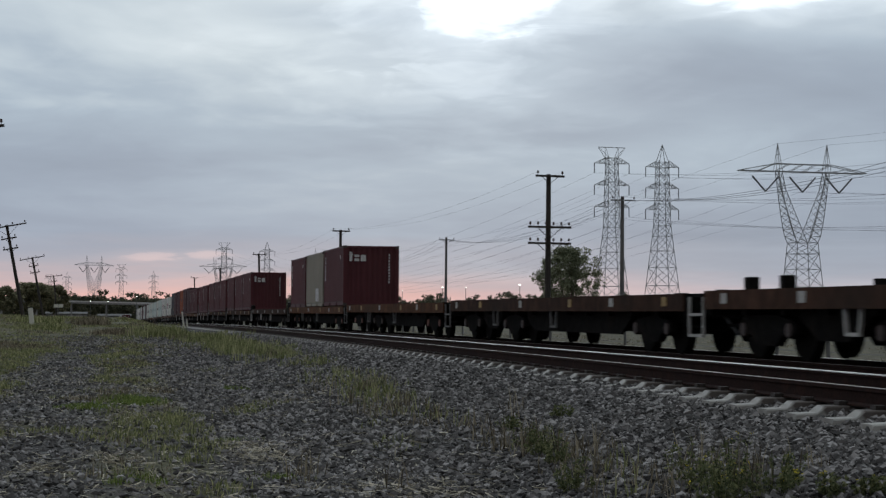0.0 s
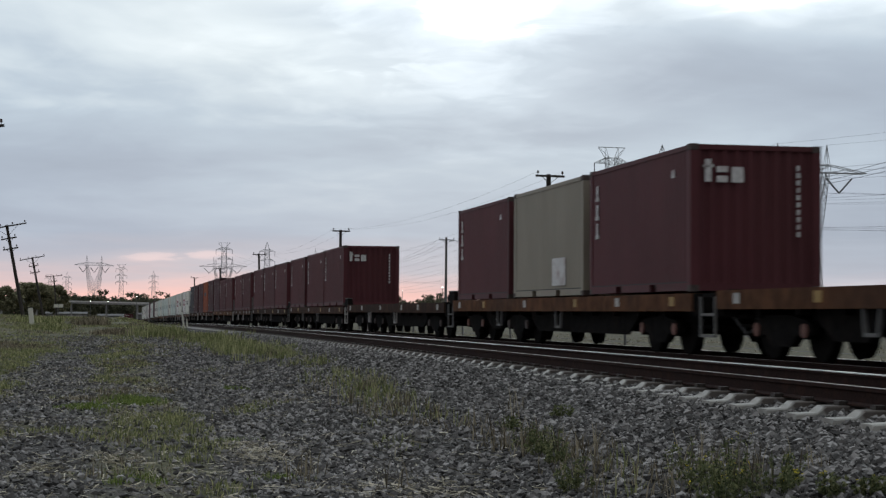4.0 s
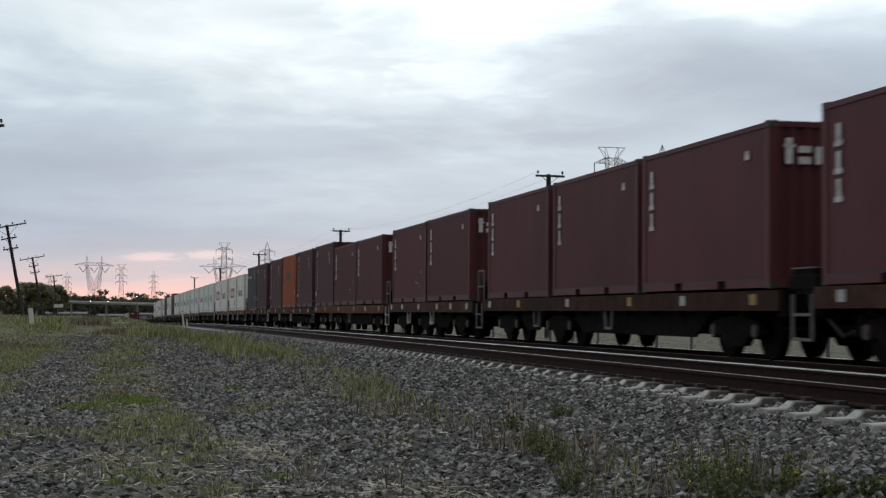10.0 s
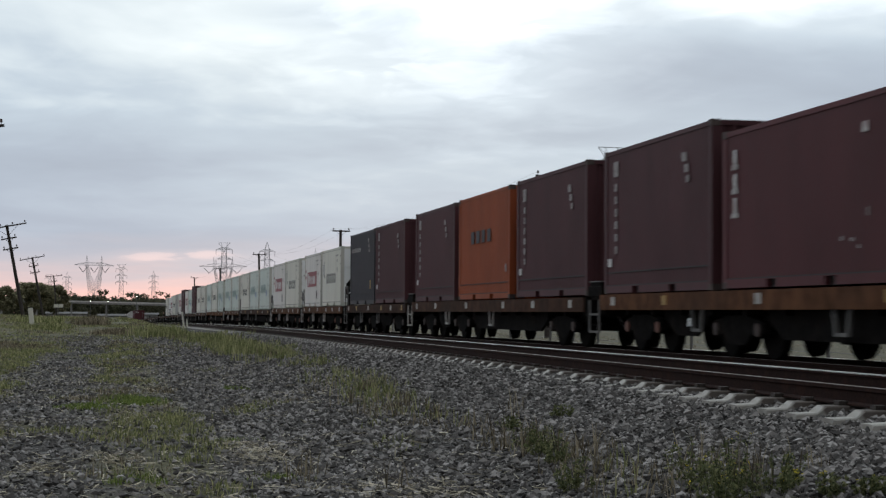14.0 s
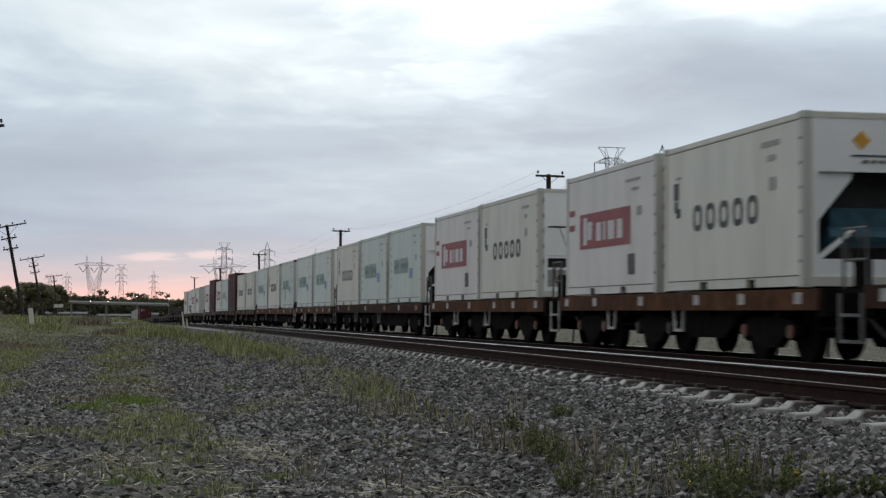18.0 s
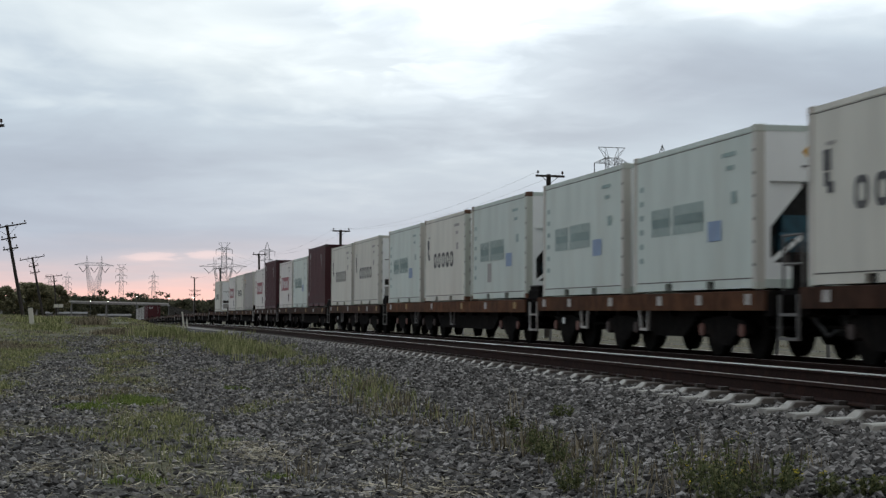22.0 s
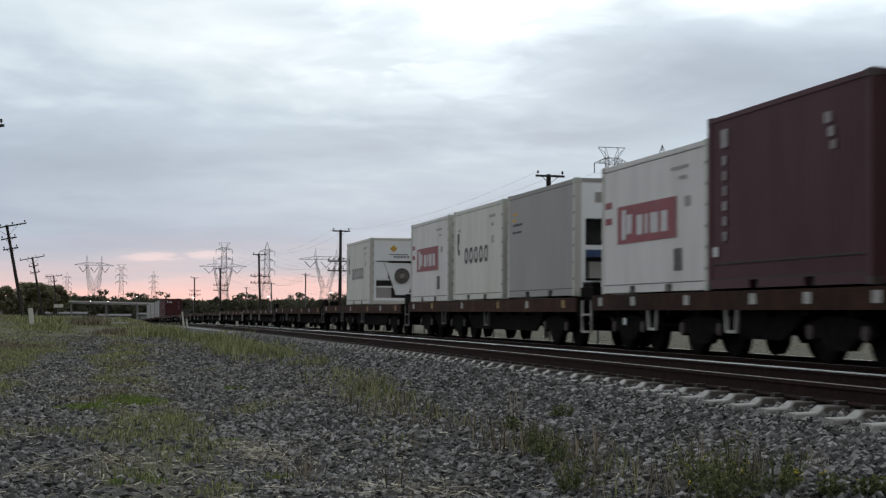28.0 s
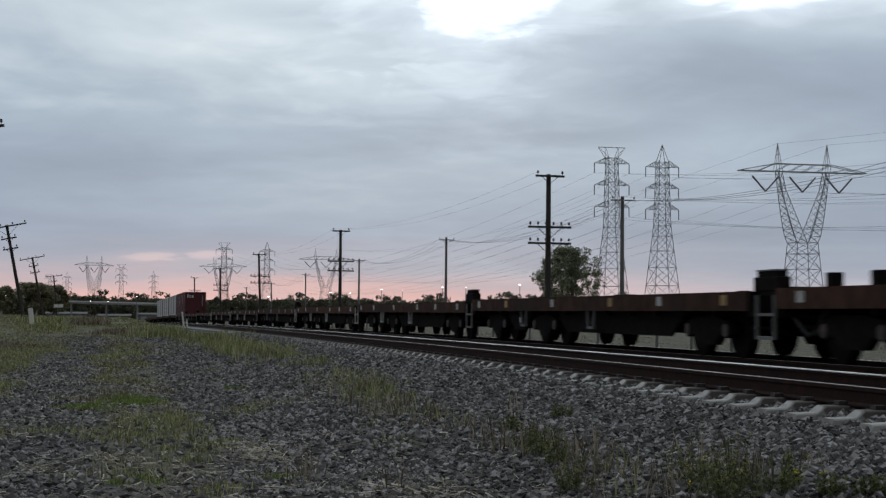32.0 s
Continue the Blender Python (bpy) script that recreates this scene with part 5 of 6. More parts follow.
def blades(name, label, spots, mat, rng, category="grass", thin=1.0):
    """Tufts of grass: spots are (x, y, spread, blades, height, lean)."""
    vs, fs = [], []
    for x, y, sp, n, h, ln in spots:
        for _ in range(n):
            a, q = rng.random() * 6.283, rng.random() ** .5 * sp
            bx, by = x + math.cos(a) * q, y + math.sin(a) * q
            bz = surface_z(bx, by) - .01
            hh = h * (.45 + .75 * rng.random())
            g = rng.random() * 6.283
            lx, ly = math.cos(g) * hh * ln * rng.random(), math.sin(g) * hh * ln * rng.random()
            w = thin * (.0022 + .003 * rng.random() + .00016 * by)
            wx, wy = math.cos(g + 1.57) * w, math.sin(g + 1.57) * w
            i = len(vs)
            vs += [(bx - wx, by - wy, bz), (bx + wx, by + wy, bz), (bx + lx * .4 + wx * .8, by + ly * .4 + wy * .8, bz + hh * .6), (bx + lx * .4 - wx * .8, by + ly * .4 - wy * .8, bz + hh * .6), (bx + lx, by + ly, bz + hh)]
            fs += [(i, i + 1, i + 2, i + 3), (i + 3, i + 2, i + 4)]
    return tagged(new(name, sheet(name, vs, fs, mat)), label, category, kind="stuff")


def litter(name, label, spots, mat, rng):
    """Fallen straw: thin slivers lying nearly flat, spots are (x, y, rx, ry, slivers)."""
    vs, fs = [], []
    for x, y, rx, ry, n in spots:
        for _ in range(n):
            px, py = x + rng.normal() * rx, y + rng.normal() * ry
            z = surface_z(px, py) + .012 + .018 * rng.random()
            a, ln, w = rng.random() * 6.283, .03 + .07 * rng.random() ** 2, .003 + .004 * rng.random()
            d, s = Vector((math.cos(a), math.sin(a), rng.normal() * .22)) * ln, Vector((-math.sin(a), math.cos(a), rng.normal() * .5)) * w
            c = Vector((px, py, z))
            i = len(vs)
            vs += [c - d - s, c + d - s * .5, c + d + s * .5, c - d + s]
            fs.append((i, i + 1, i + 2, i + 3))
    return tagged(new(name, sheet(name, vs, fs, mat)), label, "straw", kind="stuff")


def weed_bush(x, y, r, h, rng, label, flowers=0, stalks=26, mat=None):
    """A ragged roadside weed: thin stems, small leaves in loose sprays, a few flowers."""
    g = surface_z(x, y)
    t = thing("weed_bush", label, "weed", "weeds at the foot of the ballast", m=pose(x, y, g))
    vs, fs, sprays, tops = [], [], [], []
    for _ in range(stalks):
        a, k = rng.random() * 6.283, rng.random() ** .6
        foot = Vector((math.cos(a) * r * .45 * k, math.sin(a) * r * .45 * k, -.02))
        tip = Vector((math.cos(a) * r * k, math.sin(a) * r * k, h * (.30 + .75 * rng.random() ** 1.5) * (1 - .25 * k)))
        v, f = span(foot, tip, -.02, .0028, n=3)
        i = len(vs)
        vs += v
        fs += [tuple(j + i for j in w) for w in f]
        for c in (.4, .65, .88):
            p = foot.lerp(tip, c)
            sprays.append((p.x, p.y, p.z, r * .15, r * .15, h * .08))
        tops.append(tip)
    st = new("stem", sheet("stem", vs, fs, mat or M_WEED))
    st.parent = t
    v, f = leaf_cloud(sprays, 8, .015, rng)
    lv = new("foliage", sheet("foliage", v, f, mat or M_WEED))
    lv.parent = t
    if flowers:
        v, f = leaf_cloud([(p.x, p.y, p.z, .03, .03, .02) for p in tops[:flowers]], 4, .008, rng)
        fl = new("blossom", sheet("blossom", v, f, M_FLOWER))
        fl.parent = t
        tagged(fl, "small yellow flowers")
    return t


def stones(name, label, rng):
    """Loose crushed stone: angular pieces laid on the ground, thick by the track and thinning towards the grass and the distance."""
    base = np.array([(1, 0, 0), (-1, 0, 0), (0, 1, 0), (0, -1, 0), (0, 0, 1), (0, 0, -1)], float)
    tri = np.array([(0, 2, 4), (2, 1, 4), (1, 3, 4), (3, 0, 4), (2, 0, 5), (1, 2, 5), (3, 1, 5), (0, 3, 5)])
    spots = []
    per = [(-17, 40), (-13.2, 110), (-12.7, 420), (-11.5, 420), (-11.0, 190), (-10.2, 220), (-9.7, 720), (-7.5, 900), (-5.4, 1100), (-4.6, 900)]
    for k in range(31):
        o = -4.62 - .4 * k
        for y in range(6, 76):
            fade = 1 / (1 + (y / 17.0) ** 1.7)
            n = rng.poisson(.42 * lerp(o, per) * fade * (1.15 + .8 * noise.noise(Vector((o * .7, y * .5, 9)))))
            q = np.empty((n, 2))
            q[:, 1] = y + rng.random(n)
            q[:, 0] = bed_x(y + .5, o) - .2 + .4 * rng.random(n)
            spots.append(q)
    at = np.concatenate(spots)
    n = len(at)
    s = .0222 * (.42 + rng.random(n) ** 2 * 1.1) * (1 + at[:, 1] * .009)
    v = base[None] * (s[:, None, None] * (.55 + .8 * rng.random((n, 6, 1)))) * np.array((1.35, .92, .74))
    v += rng.normal(size=(n, 6, 3)) * s[:, None, None] * .2
    a, b = rng.random(n) * 6.283, rng.normal(size=n) * .6
    ca, sa, cb, sb = np.cos(a)[:, None], np.sin(a)[:, None], np.cos(b)[:, None], np.sin(b)[:, None]
    x, y, z = v[..., 0], v[..., 1] * cb + v[..., 2] * sb, v[..., 2] * cb - v[..., 1] * sb
    v = np.stack((x * ca + y * sa + at[:, :1], y * ca - x * sa + at[:, 1:], z + (lie_z(at[:, 0], at[:, 1]) + s * (.1 + .5 * rng.random(n)))[:, None]), -1)
    vs = v.reshape(-1, 3)
    fs = (tri[None] + (np.arange(n) * 6)[:, None, None]).reshape(-1, 3)
    me = bpy.data.meshes.new(name)
    me.vertices.add(len(vs))
    me.vertices.foreach_set("co", vs.ravel())
    me.loops.add(len(fs) * 3)
    me.loops.foreach_set("vertex_index", fs.ravel().astype(np.int32))
    me.polygons.add(len(fs))
    me.polygons.foreach_set("loop_start", np.arange(0, len(fs) * 3, 3, dtype=np.int32))
    me.update(calc_edges=True)
    me.shade_flat()
    me.materials.append(M_STONE)
    return tagged(new(name, me), label, "ballast", kind="stuff")

# ---------------------------------------------------------------- the train, front to rear: coupling, coupling, containers, red bearings, brake housing, yellow plates
TRAIN = [
    (5.6, 26.5, (), False, "", False), (26.5, 47.4, (), False, "", True), (47.4, 68.3, (), True, "", True),
    (68.3, 89.5, ((69.1, "maroon"), (75.65, "beige"), (82.25, "maroon")), True, "housing", True),
    (89.5, 110.6, (), False, "housing", False),
    (110.6, 131.7, ((111.4, "maroon"), (117.75, "maroon"), (124.8, "maroon")), False, "housing", True),
    (131.7, 152.8, ((132.75, "maroon"), (139.1, "maroon"), (145.6, "maroon")), False, "hoop", True),
    (152.8, 167.6, ((153.95, "maroon"), (160.35, "maroon_scuffed")), False, "hoop", False),
    (167.6, 188.5, ((168.76, "maroon"), (175.15, "maroon_scuffed"), (181.7, "brown")), True, "housing", True),
    (188.5, 209.7, ((189.0, "brown"), (195.8, "orange"), (202.5, "brown")), False, "housing", False),
    (209.7, 224.3, ((210.6, "brown"), (217.0, "slate")), False, "hoop", True),
    (224.3, 239.7, ((225.8, "cream_open"), (232.3, "red_panel")), True, "hoop", False),
    (239.7, 254.2, ((240.8, "cream"), (247.1, "red_panel")), True, "hoop", False),
    (254.2, 275.7, ((255.4, "mint"), (262.0, "mint"), (268.6, "cream")), False, "hoop", True),
    (275.7, 290.2, ((276.6, "mint"), (283.3, "mint")), True, "housing", False),
    (290.2, 311.5, ((290.9, "mint_rusty"), (297.8, "cream_rusty"), (304.5, "mint")), True, "housing", True),
    (311.5, 326.7, ((312.8, "cream"), (319.5, "cream")), False, "housing", True),
    (326.7, 347.6, ((327.7, "brown"), (334.2, "mint"), (340.7, "red_panel")), False, "housing", True),
    (347.6, 361.8, ((348.8, "brown"), (354.85, "red_panel")), False, "housing", False),
    (361.8, 383.4, ((362.9, "grey"), (369.5, "cream"), (376.3, "red_panel")), False, "housing", True),
    (383.4, 404.6, ((390.95, "cream"),), False, "housing", True),
]
for k in range(7):
    TRAIN.append((404.6 + k * 20.8, 425.4 + k * 20.8, (), False, "housing" if k % 2 == 0 else "", k % 3 == 0))
TRAIN.append((550.2, 571.0, (), False, "housing", True))
TRAIN.append((571.0, 591.8, ((572.0, "maroon"), (578.5, "maroon"), (585.0, "maroon")), False, "housing", True))
for row in TRAIN:
    place_wagon(*row)
for k in range(6):
    ride(simple_wagon(), 602.2 + k * 20.8, RAIL_FAR)
    for near in (592.8, 599.3, 605.8) if k < 3 else ():
        ride(container("plain"), near + k * 20.8 + 3.029, FLOOR_Z)

# ---------------------------------------------------------------- pole lines
rng = np.random.default_rng(5)
pole_tops = []
for i, (x, y, top) in enumerate(((23.9, 89.8, 9.4), (20.7, 155.8, 9.4), (18.5, 220.5, 9.3), (17.4, 292.1, 9.2), (16.1, 367.9, 9.1))):
    g = ground_z(x, y)
    bar_pole("telegraph_pole", "dark weathered timber telegraph pole with three cross-arms", top - g, ((.12, .88, 2), (3.05, 1.32, 6), (3.98, 1.32, 6)), .15, M_TIMBER, pose(x, y, g, 0, 0, 8), (.05, .02, -.35, -.25, -.2)[i], "telegraph poles along the line")
    pole_tops.append((x, y, top))
power_tops = []
for x, y, top in ((42.2, 60.0, 11.5), (42.0, 133.1, 11.5), (41.9, 209.6, 11.4), (42.7, 295.2, 11.3), (45.4, 407.9, 11.2), (47.9, 530.8, 11.1), (46.8, 624.9, 11.0)):
    g = ground_z(x, y)
    bar_pole("power_pole", "grey weathered power pole with one cross-arm", top - g, ((.35, 1.1, 3),), .17, M_GREYPOLE, pose(x, y, g, 0, 0, 5), 0.05, "power poles beyond the line")
    power_tops.append((x, y, top))
for x, y, top, lean in ((-6.0, 74.0, 9.6, -6), (-8.7, 150.4, 9.25, -10.8), (-10.9, 235.5, 9.1, -11), (-13.4, 351.3, 8.9, -5)):
    g = ground_z(x, y)
    bar_pole("leaning_pole", "dark leaning timber pole with uneven cross-arms", top - g, ((.15, 1.75, 4), (1.25, .68, 2), (2.2, .68, 2)), .14, M_TIMBER, pose(x, y, g, 0, lean, 0), 0, "leaning poles by the track")

wires("telegraph_wires", "thin sagging telegraph wires between the poles", [((ax + o, ay, az - d), (bx + o, by, bz - d), .9) for (ax, ay, az), (bx, by, bz) in zip(pole_tops, pole_tops[1:]) for o, d in ((-.7, -.1), (.7, -.1))], .005)
wires("street_power_lines", "thin power lines between the grey poles", [((ax + o, ay, az - .3), (bx + o, by, bz - .3), 1.6) for (ax, ay, az), (bx, by, bz) in zip(power_tops, power_tops[1:]) for o in (-1, 0, 1)], .014)

# ---------------------------------------------------------------- transmission towers
GROUND_FAR = -1.6
t1 = mast_pylon(pose(127.1, 411.7, GROUND_FAR, 0, 0, 4), 47.2, False, .10, "grey steel lattice tower with flat top")
t2 = mast_pylon(pose(143.5, 418.6, GROUND_FAR, 0, 0, 4), 49.1, True, .10, "grey steel lattice tower with pointed peak")
t3 = fork_pylon(pose(174.7, 397.2, GROUND_FAR, 0, 0, 3), 47.9, .11, "grey steel lattice tower with forked head")
fork_pylon(pose(-22.1, 1318.7, -5, 0, 0, 40), 50.5, .11, "distant forked lattice tower")
mast_pylon(pose(-0.9, 1488, -5, 0, 0, 3), 48.6, False, .11, "distant flat-topped lattice tower")
mast_pylon(pose(32.2, 1726, -5, 0, 0, 3), 48.7, True, .11, "distant pointed lattice tower")
mast_pylon(pose(64.0, 1046.6, -4.5, 0, 0, 4), 50.2, False, .10, "distant flat-topped lattice tower")
fork_pylon(pose(77.4, 1278.6, -5, 0, 0, 3), 49.4, .11, "distant forked lattice tower")
mast_pylon(pose(89.3, 1021.2, -4.5, 0, 0, 4), 50.2, True, .10, "distant pointed lattice tower")
fork_pylon(pose(136.8, 1103.6, -4.5, 0, 0, 3), 49.7, .11, "distant forked lattice tower")
mast_pylon(pose(-88, 2050, -6, 0, 0, 3), 52, False, .12, "very distant lattice tower")
mast_pylon(pose(-62, 1900, -6, 0, 0, 3), 52, True, .12, "very distant lattice tower")
lines = []
for z in (.665, .787, .91):
    for sd in (-1, 1):
        lines.append(((127.1 + sd * 4.9, 411.7, 47.2 * z - 4.2), (64.0 + sd * 5.2, 1046.6, 50.2 * z - 7.2), 17))
        lines.append(((127.1 + sd * 4.9, 411.7, 47.2 * z - 4.2), (170.0 + sd * 4.9, -20.0, 47.2 * z - 4.2), 11))
for z in (.64, .757, .875):
    for sd in (-1, 1):
        lines.append(((143.5 + sd * 4.8, 418.6, 49.1 * z - 4.3), (89.3 + sd * 4.9, 1021.2, 50.2 * z - 7.2), 16))
        lines.append(((143.5 + sd * 4.8, 418.6, 49.1 * z - 4.3), (186.0 + sd * 4.8, -20.0, 49.1 * z - 4.3), 11))
for x in (-10.5, 0, 10.5):
    lines.append(((174.7 + x, 397.2, 33.8), (136.8 + x, 1103.6, 32.5), 17))
    lines.append(((174.7 + x, 397.2, 33.8), (200.0 + x, -20.0, 36.0), 11))
for sd in (-1, 1):
    lines.append(((174.7 + sd * 7.1, 397.2, 46.2), (136.8 + sd * 7.3, 1103.6, 45.0), 11))
    lines.append(((174.7 + sd * 7.1, 397.2, 46.2), (200.0 + sd * 7.1, -20.0, 48.5), 7))
wires("transmission_lines", "dark sagging conductors between the lattice towers", lines, .022)

# ---------------------------------------------------------------- overpass, lamps, signs, posts
def overpass():
    b = thing("road_overpass", "long grey concrete road overpass in the distance", "bridge")
    bm = bmesh.new()
    beam(bm, (-75, 880, 6.6), (24, 862, 4.6), 9.0, .8)
    part("deck", bm, M_CONCRETE, b)
    for k in range(2):
        bm = bmesh.new()
        beam(bm, (-75, 875.3 + 9 * k, 7.4), (24, 857.3 + 9 * k, 5.4), .3, .7)
        part("parapet", bm, M_PARAPET, b, "pale concrete parapet")
    for x in (-62, -44, -26, -8, 8):
        k = (x + 75) / 99
        for q in (-2.6, 2.6):
            bm = bmesh.new()
            tube(bm, (x, 880 - 18 * k + q, -6), (x, 880 - 18 * k + q, 6.2 - 2 * k), .45, n=8)
            part("column", bm, M_CONCRETE, b)
    bm = bmesh.new()
    v = [bm.verts.new(p) for p in ((24, 855, -5), (24, 870, -5), (24, 870, 4.4), (24, 855, 4.4), (62, 852, -5), (62, 866, -5))]
    for f in ((0, 1, 2, 3), (0, 3, 4), (1, 5, 2), (3, 2, 5, 4), (0, 4, 5, 1)):
        bm.faces.new([v[i] for i in f])
    part("abutment", bm, M_GROUND, b, "grassed earth embankment")
    return b


overpass()


def far_shed(x, y, w, d, h, label):
    """A long low shed: walls, a shallow roof and roller doors, one part each."""
    g = ground_z(x, y)
    s = thing("distant_shed", label, "building", "low sheds beyond the overpass", m=pose(x, y, g))
    boxed("wall", (-w / 2, w / 2, -d / 2, d / 2, -.5, h), M_GREYPOLE, s)
    bm = bmesh.new()
    v = [bm.verts.new(c) for c in ((-w / 2 - .4, -d / 2 - .4, h), (w / 2 + .4, -d / 2 - .4, h), (w / 2 + .4, d / 2 + .4, h), (-w / 2 - .4, d / 2 + .4, h), (-w / 2 - .4, 0, h + 1.0), (w / 2 + .4, 0, h + 1.0))]
    for f in ((0, 1, 5, 4), (2, 3, 4, 5), (0, 4, 3), (1, 2, 5), (0, 3, 2, 1)):
        bm.faces.new([v[i] for i in f])
    part("roof", bm, M_GREYPOLE, s, "dull metal roof")
    for k in range(int(w / 7)):
        c = -w / 2 + 4 + k * 7
        boxed("roller_door", (c - 1.6, c + 1.6, -d / 2 - .08, -d / 2, 0, h * .7), M_CONCRETE, s)


for x, y, w, d, h in ((-30, 920, 22, 10, 3.4), (-4, 930, 18, 9, 2.8), (14, 925, 12, 8, 3.6)):
    far_shed(x, y, w, d, h, "long low grey metal shed beyond the overpass")


def street_lamp(x, y, z, size):
    g = ground_z(x, y)
    s = thing("street_lamp", "tall thin street lamp with a lit white head", "street lamp", "street lamps in the distance", m=pose(x, y, g))
    bm = bmesh.new()
    tube(bm, (0, 0, 0), (0, 0, z - g), .11, .07, 6)
    part("pole", bm, M_GREYPOLE, s)
    bm = bmesh.new()
    bmesh.ops.create_icosphere(bm, subdivisions=1, radius=size)
    for v in bm.verts:
        v.co.z = v.co.z * .6 + z - g
    part("lamp_head", bm, M_LAMP, s, "glowing white lamp head")


for px, z, y, r in ((.0085, 6.1, 520, .15), (.0280, 5.4, 520, .18), (.0428, 5.8, 520, .26), (.0590, 6.0, 500, .18), (.0886, 6.3, 520, .2), (.1272, 7.3, 480, .2), (.1392, 7.0, 470, .16), (.1590, 8.6, 500, .22), (.1722, 8.4, 500, .16), (.1978, 8.9, 470, .2), (.2128, 8.9, 470, .16), (.2480, 9.0, 420, .22)):
    street_lamp(px * y, y, z, r)
for x, y, z in ((-33.0, 868.0, 6.6), (-16.0, 865.0, 6.4), (-7.0, 863.0, 6.2)):
    street_lamp(x, y - 8, z, .33)


def guide_post(x, y, h, lean, w, label):
    g = ground_z(x, y)
    p = thing("guide_post", label, "post", m=pose(x, y, g, 0, lean, 0))
    boxed("shaft", (-w / 2, w / 2, -.05, .05, -.3, h), M_CREAM, p, bevel=.01)
    boxed("cap", (-w / 2 - .01, w / 2 + .01, -.06, .06, h, h + .05), M_GREYPOLE, p)


guide_post(4.45, 119.5, 1.15, -7, .12, "leaning white timber post beside the track")
guide_post(4.70, 119.9, .62, -3, .10, "short white post beside the track")
guide_post(-5.65, 107.0, 1.05, -6, .30, "short broad white marker post in grass")


def track_sign(x, y):
    g = ground_z(x, y)
    s = thing("track_sign", "small white two-panel sign on a post", "sign", m=pose(x, y, g))
    bm = bmesh.new()
    tube(bm, (0, 0, -.2), (0, 0, 1.5), .05, n=8)
    part("post", bm, M_GREYPOLE, s)
    for q in (-.29, .29):
        boxed("panel", (q - .27, q + .27, -.07, -.05, 1.1, 1.5), M_CREAM, s, "white sign panel", .008)


track_sign(-7.6, 203.0)


def fence():
    f = thing("wire_fence", "low wire fence with grey timber posts beyond the train", "fence")
    bm = bmesh.new()
    tube(bm, (0, 0, -.3), (0, 0, 1.15), .055, .05, 7)
    me = mesh_of("fence_post", bm, M_GREYPOLE)
    pts = []
    for k in range(60):
        y = 16 + k * 3.4
        x = bed_x(y, 7.4)
        p = Vector((x, y, ground_z(x, y)))
        child("fence_post", me, f, Matrix.Translation(p) @ pose(0, 0, 0, random.uniform(-3, 3), random.uniform(-3, 3), 0))
        pts.append(p)
    for z in (.35, .7, 1.05):
        vs, fs = [], []
        for a, b in zip(pts, pts[1:]):
            v, q = span(a + Vector((0, 0, z)), b + Vector((0, 0, z)), .03, .006, n=2)
            n = len(vs)
            vs += v
            fs += [tuple(i + n for i in w) for w in q]
        child("wire", sheet("wire", vs, fs, M_WIRE), f)


fence()

# ---------------------------------------------------------------- trees
eucalypt(pose(62.1, 222.0, ground_z(62, 222)), 11.2, 4.6, rng, label="grey-green gum tree with bare limbs under an uneven crown", n=460, lobes=130, leaf=.17)
for x, y, h, w, what in ((-19.6, 380.0, 8.7, 4.9, "dark green spreading tree behind leaning poles"), (-15.4, 385.0, 8.3, 3.4, "dark green rounded tree behind leaning poles"), (-26.9, 372.0, 7.4, 4.2, "dark bushy tree beside the leaning pole"), (-33.0, 380.0, 8.0, 5.0, "dark bushy tree beside the leaning pole")):
    eucalypt(pose(x, y, ground_z(x, y) - .4), h, w, rng, "spreading_tree", what, M_HEDGE, 560, 110, .26)


def far_woods():
    """A dense low belt with taller uneven crowns rising from it."""
    vs, fs = [], []
    x = -190.0
    while x < 560:
        y = 990 + 40 * math.sin(x * .05) + rng.random() * 80
        g = ground_z(x, y)
        big = noise.noise(Vector((x * .03, 3.3, 0)))
        h = 12.5 + 5.0 * big + 6.0 * rng.random() ** 2
        w = 4.0 + 4.0 * rng.random()
        blobs = [(x + rng.normal() * 3, y, g + 3.2, 4.5, 2, 4.0), (x + rng.normal() * 3, y, g + 6.5, 4.0, 2, 2.6)]
        for _ in range(9):
            a = rng.random() * 6.283
            q = rng.random() ** .5
            z = h * (.35 + .60 * rng.random())
            lim = w * (1.0 - .6 * abs(z / h - .6))
            blobs.append((x + math.cos(a) * lim * q, y + math.sin(a) * lim * q, g + z, w * .40, w * .40, h * .09))
        v, f = leaf_cloud(blobs, 34, .8, rng)
        u, e = leaf_cloud([(x, y + 20, g + 3.5, 4, 2, 4.5), (x + 1.2, y + 20, g + 7.5, 4, 2, 3.0), (x + .6, y + 20, g + 10.6, 4, 2, 2.2)], 50, 1.5, rng)
        f += [tuple(i + len(v) for i in c) for c in e]
        v += u
        n = len(vs)
        vs += v
        fs += [tuple(i + n for i in q) for q in f]
        x += 1.9 + 1.6 * rng.random()
    return tagged(new("far_woods", sheet("far_woods", vs, fs, M_FARLEAF)), "dark uneven line of distant gum trees", "woods", kind="stuff")


far_woods()

# ---------------------------------------------------------------- grass and weeds
g1 = np.random.default_rng(11)
green, brown, straw = [], [], []


def tuft(x, y, sp, n, h, lean):
    """Greener or browner by the patch it stands in."""
    k = noise.noise(Vector((x * .28, y * .13, 6))) + .25 * g1.normal()
    (green if k > -.14 else brown).append((x, y, sp, n, h, lean))


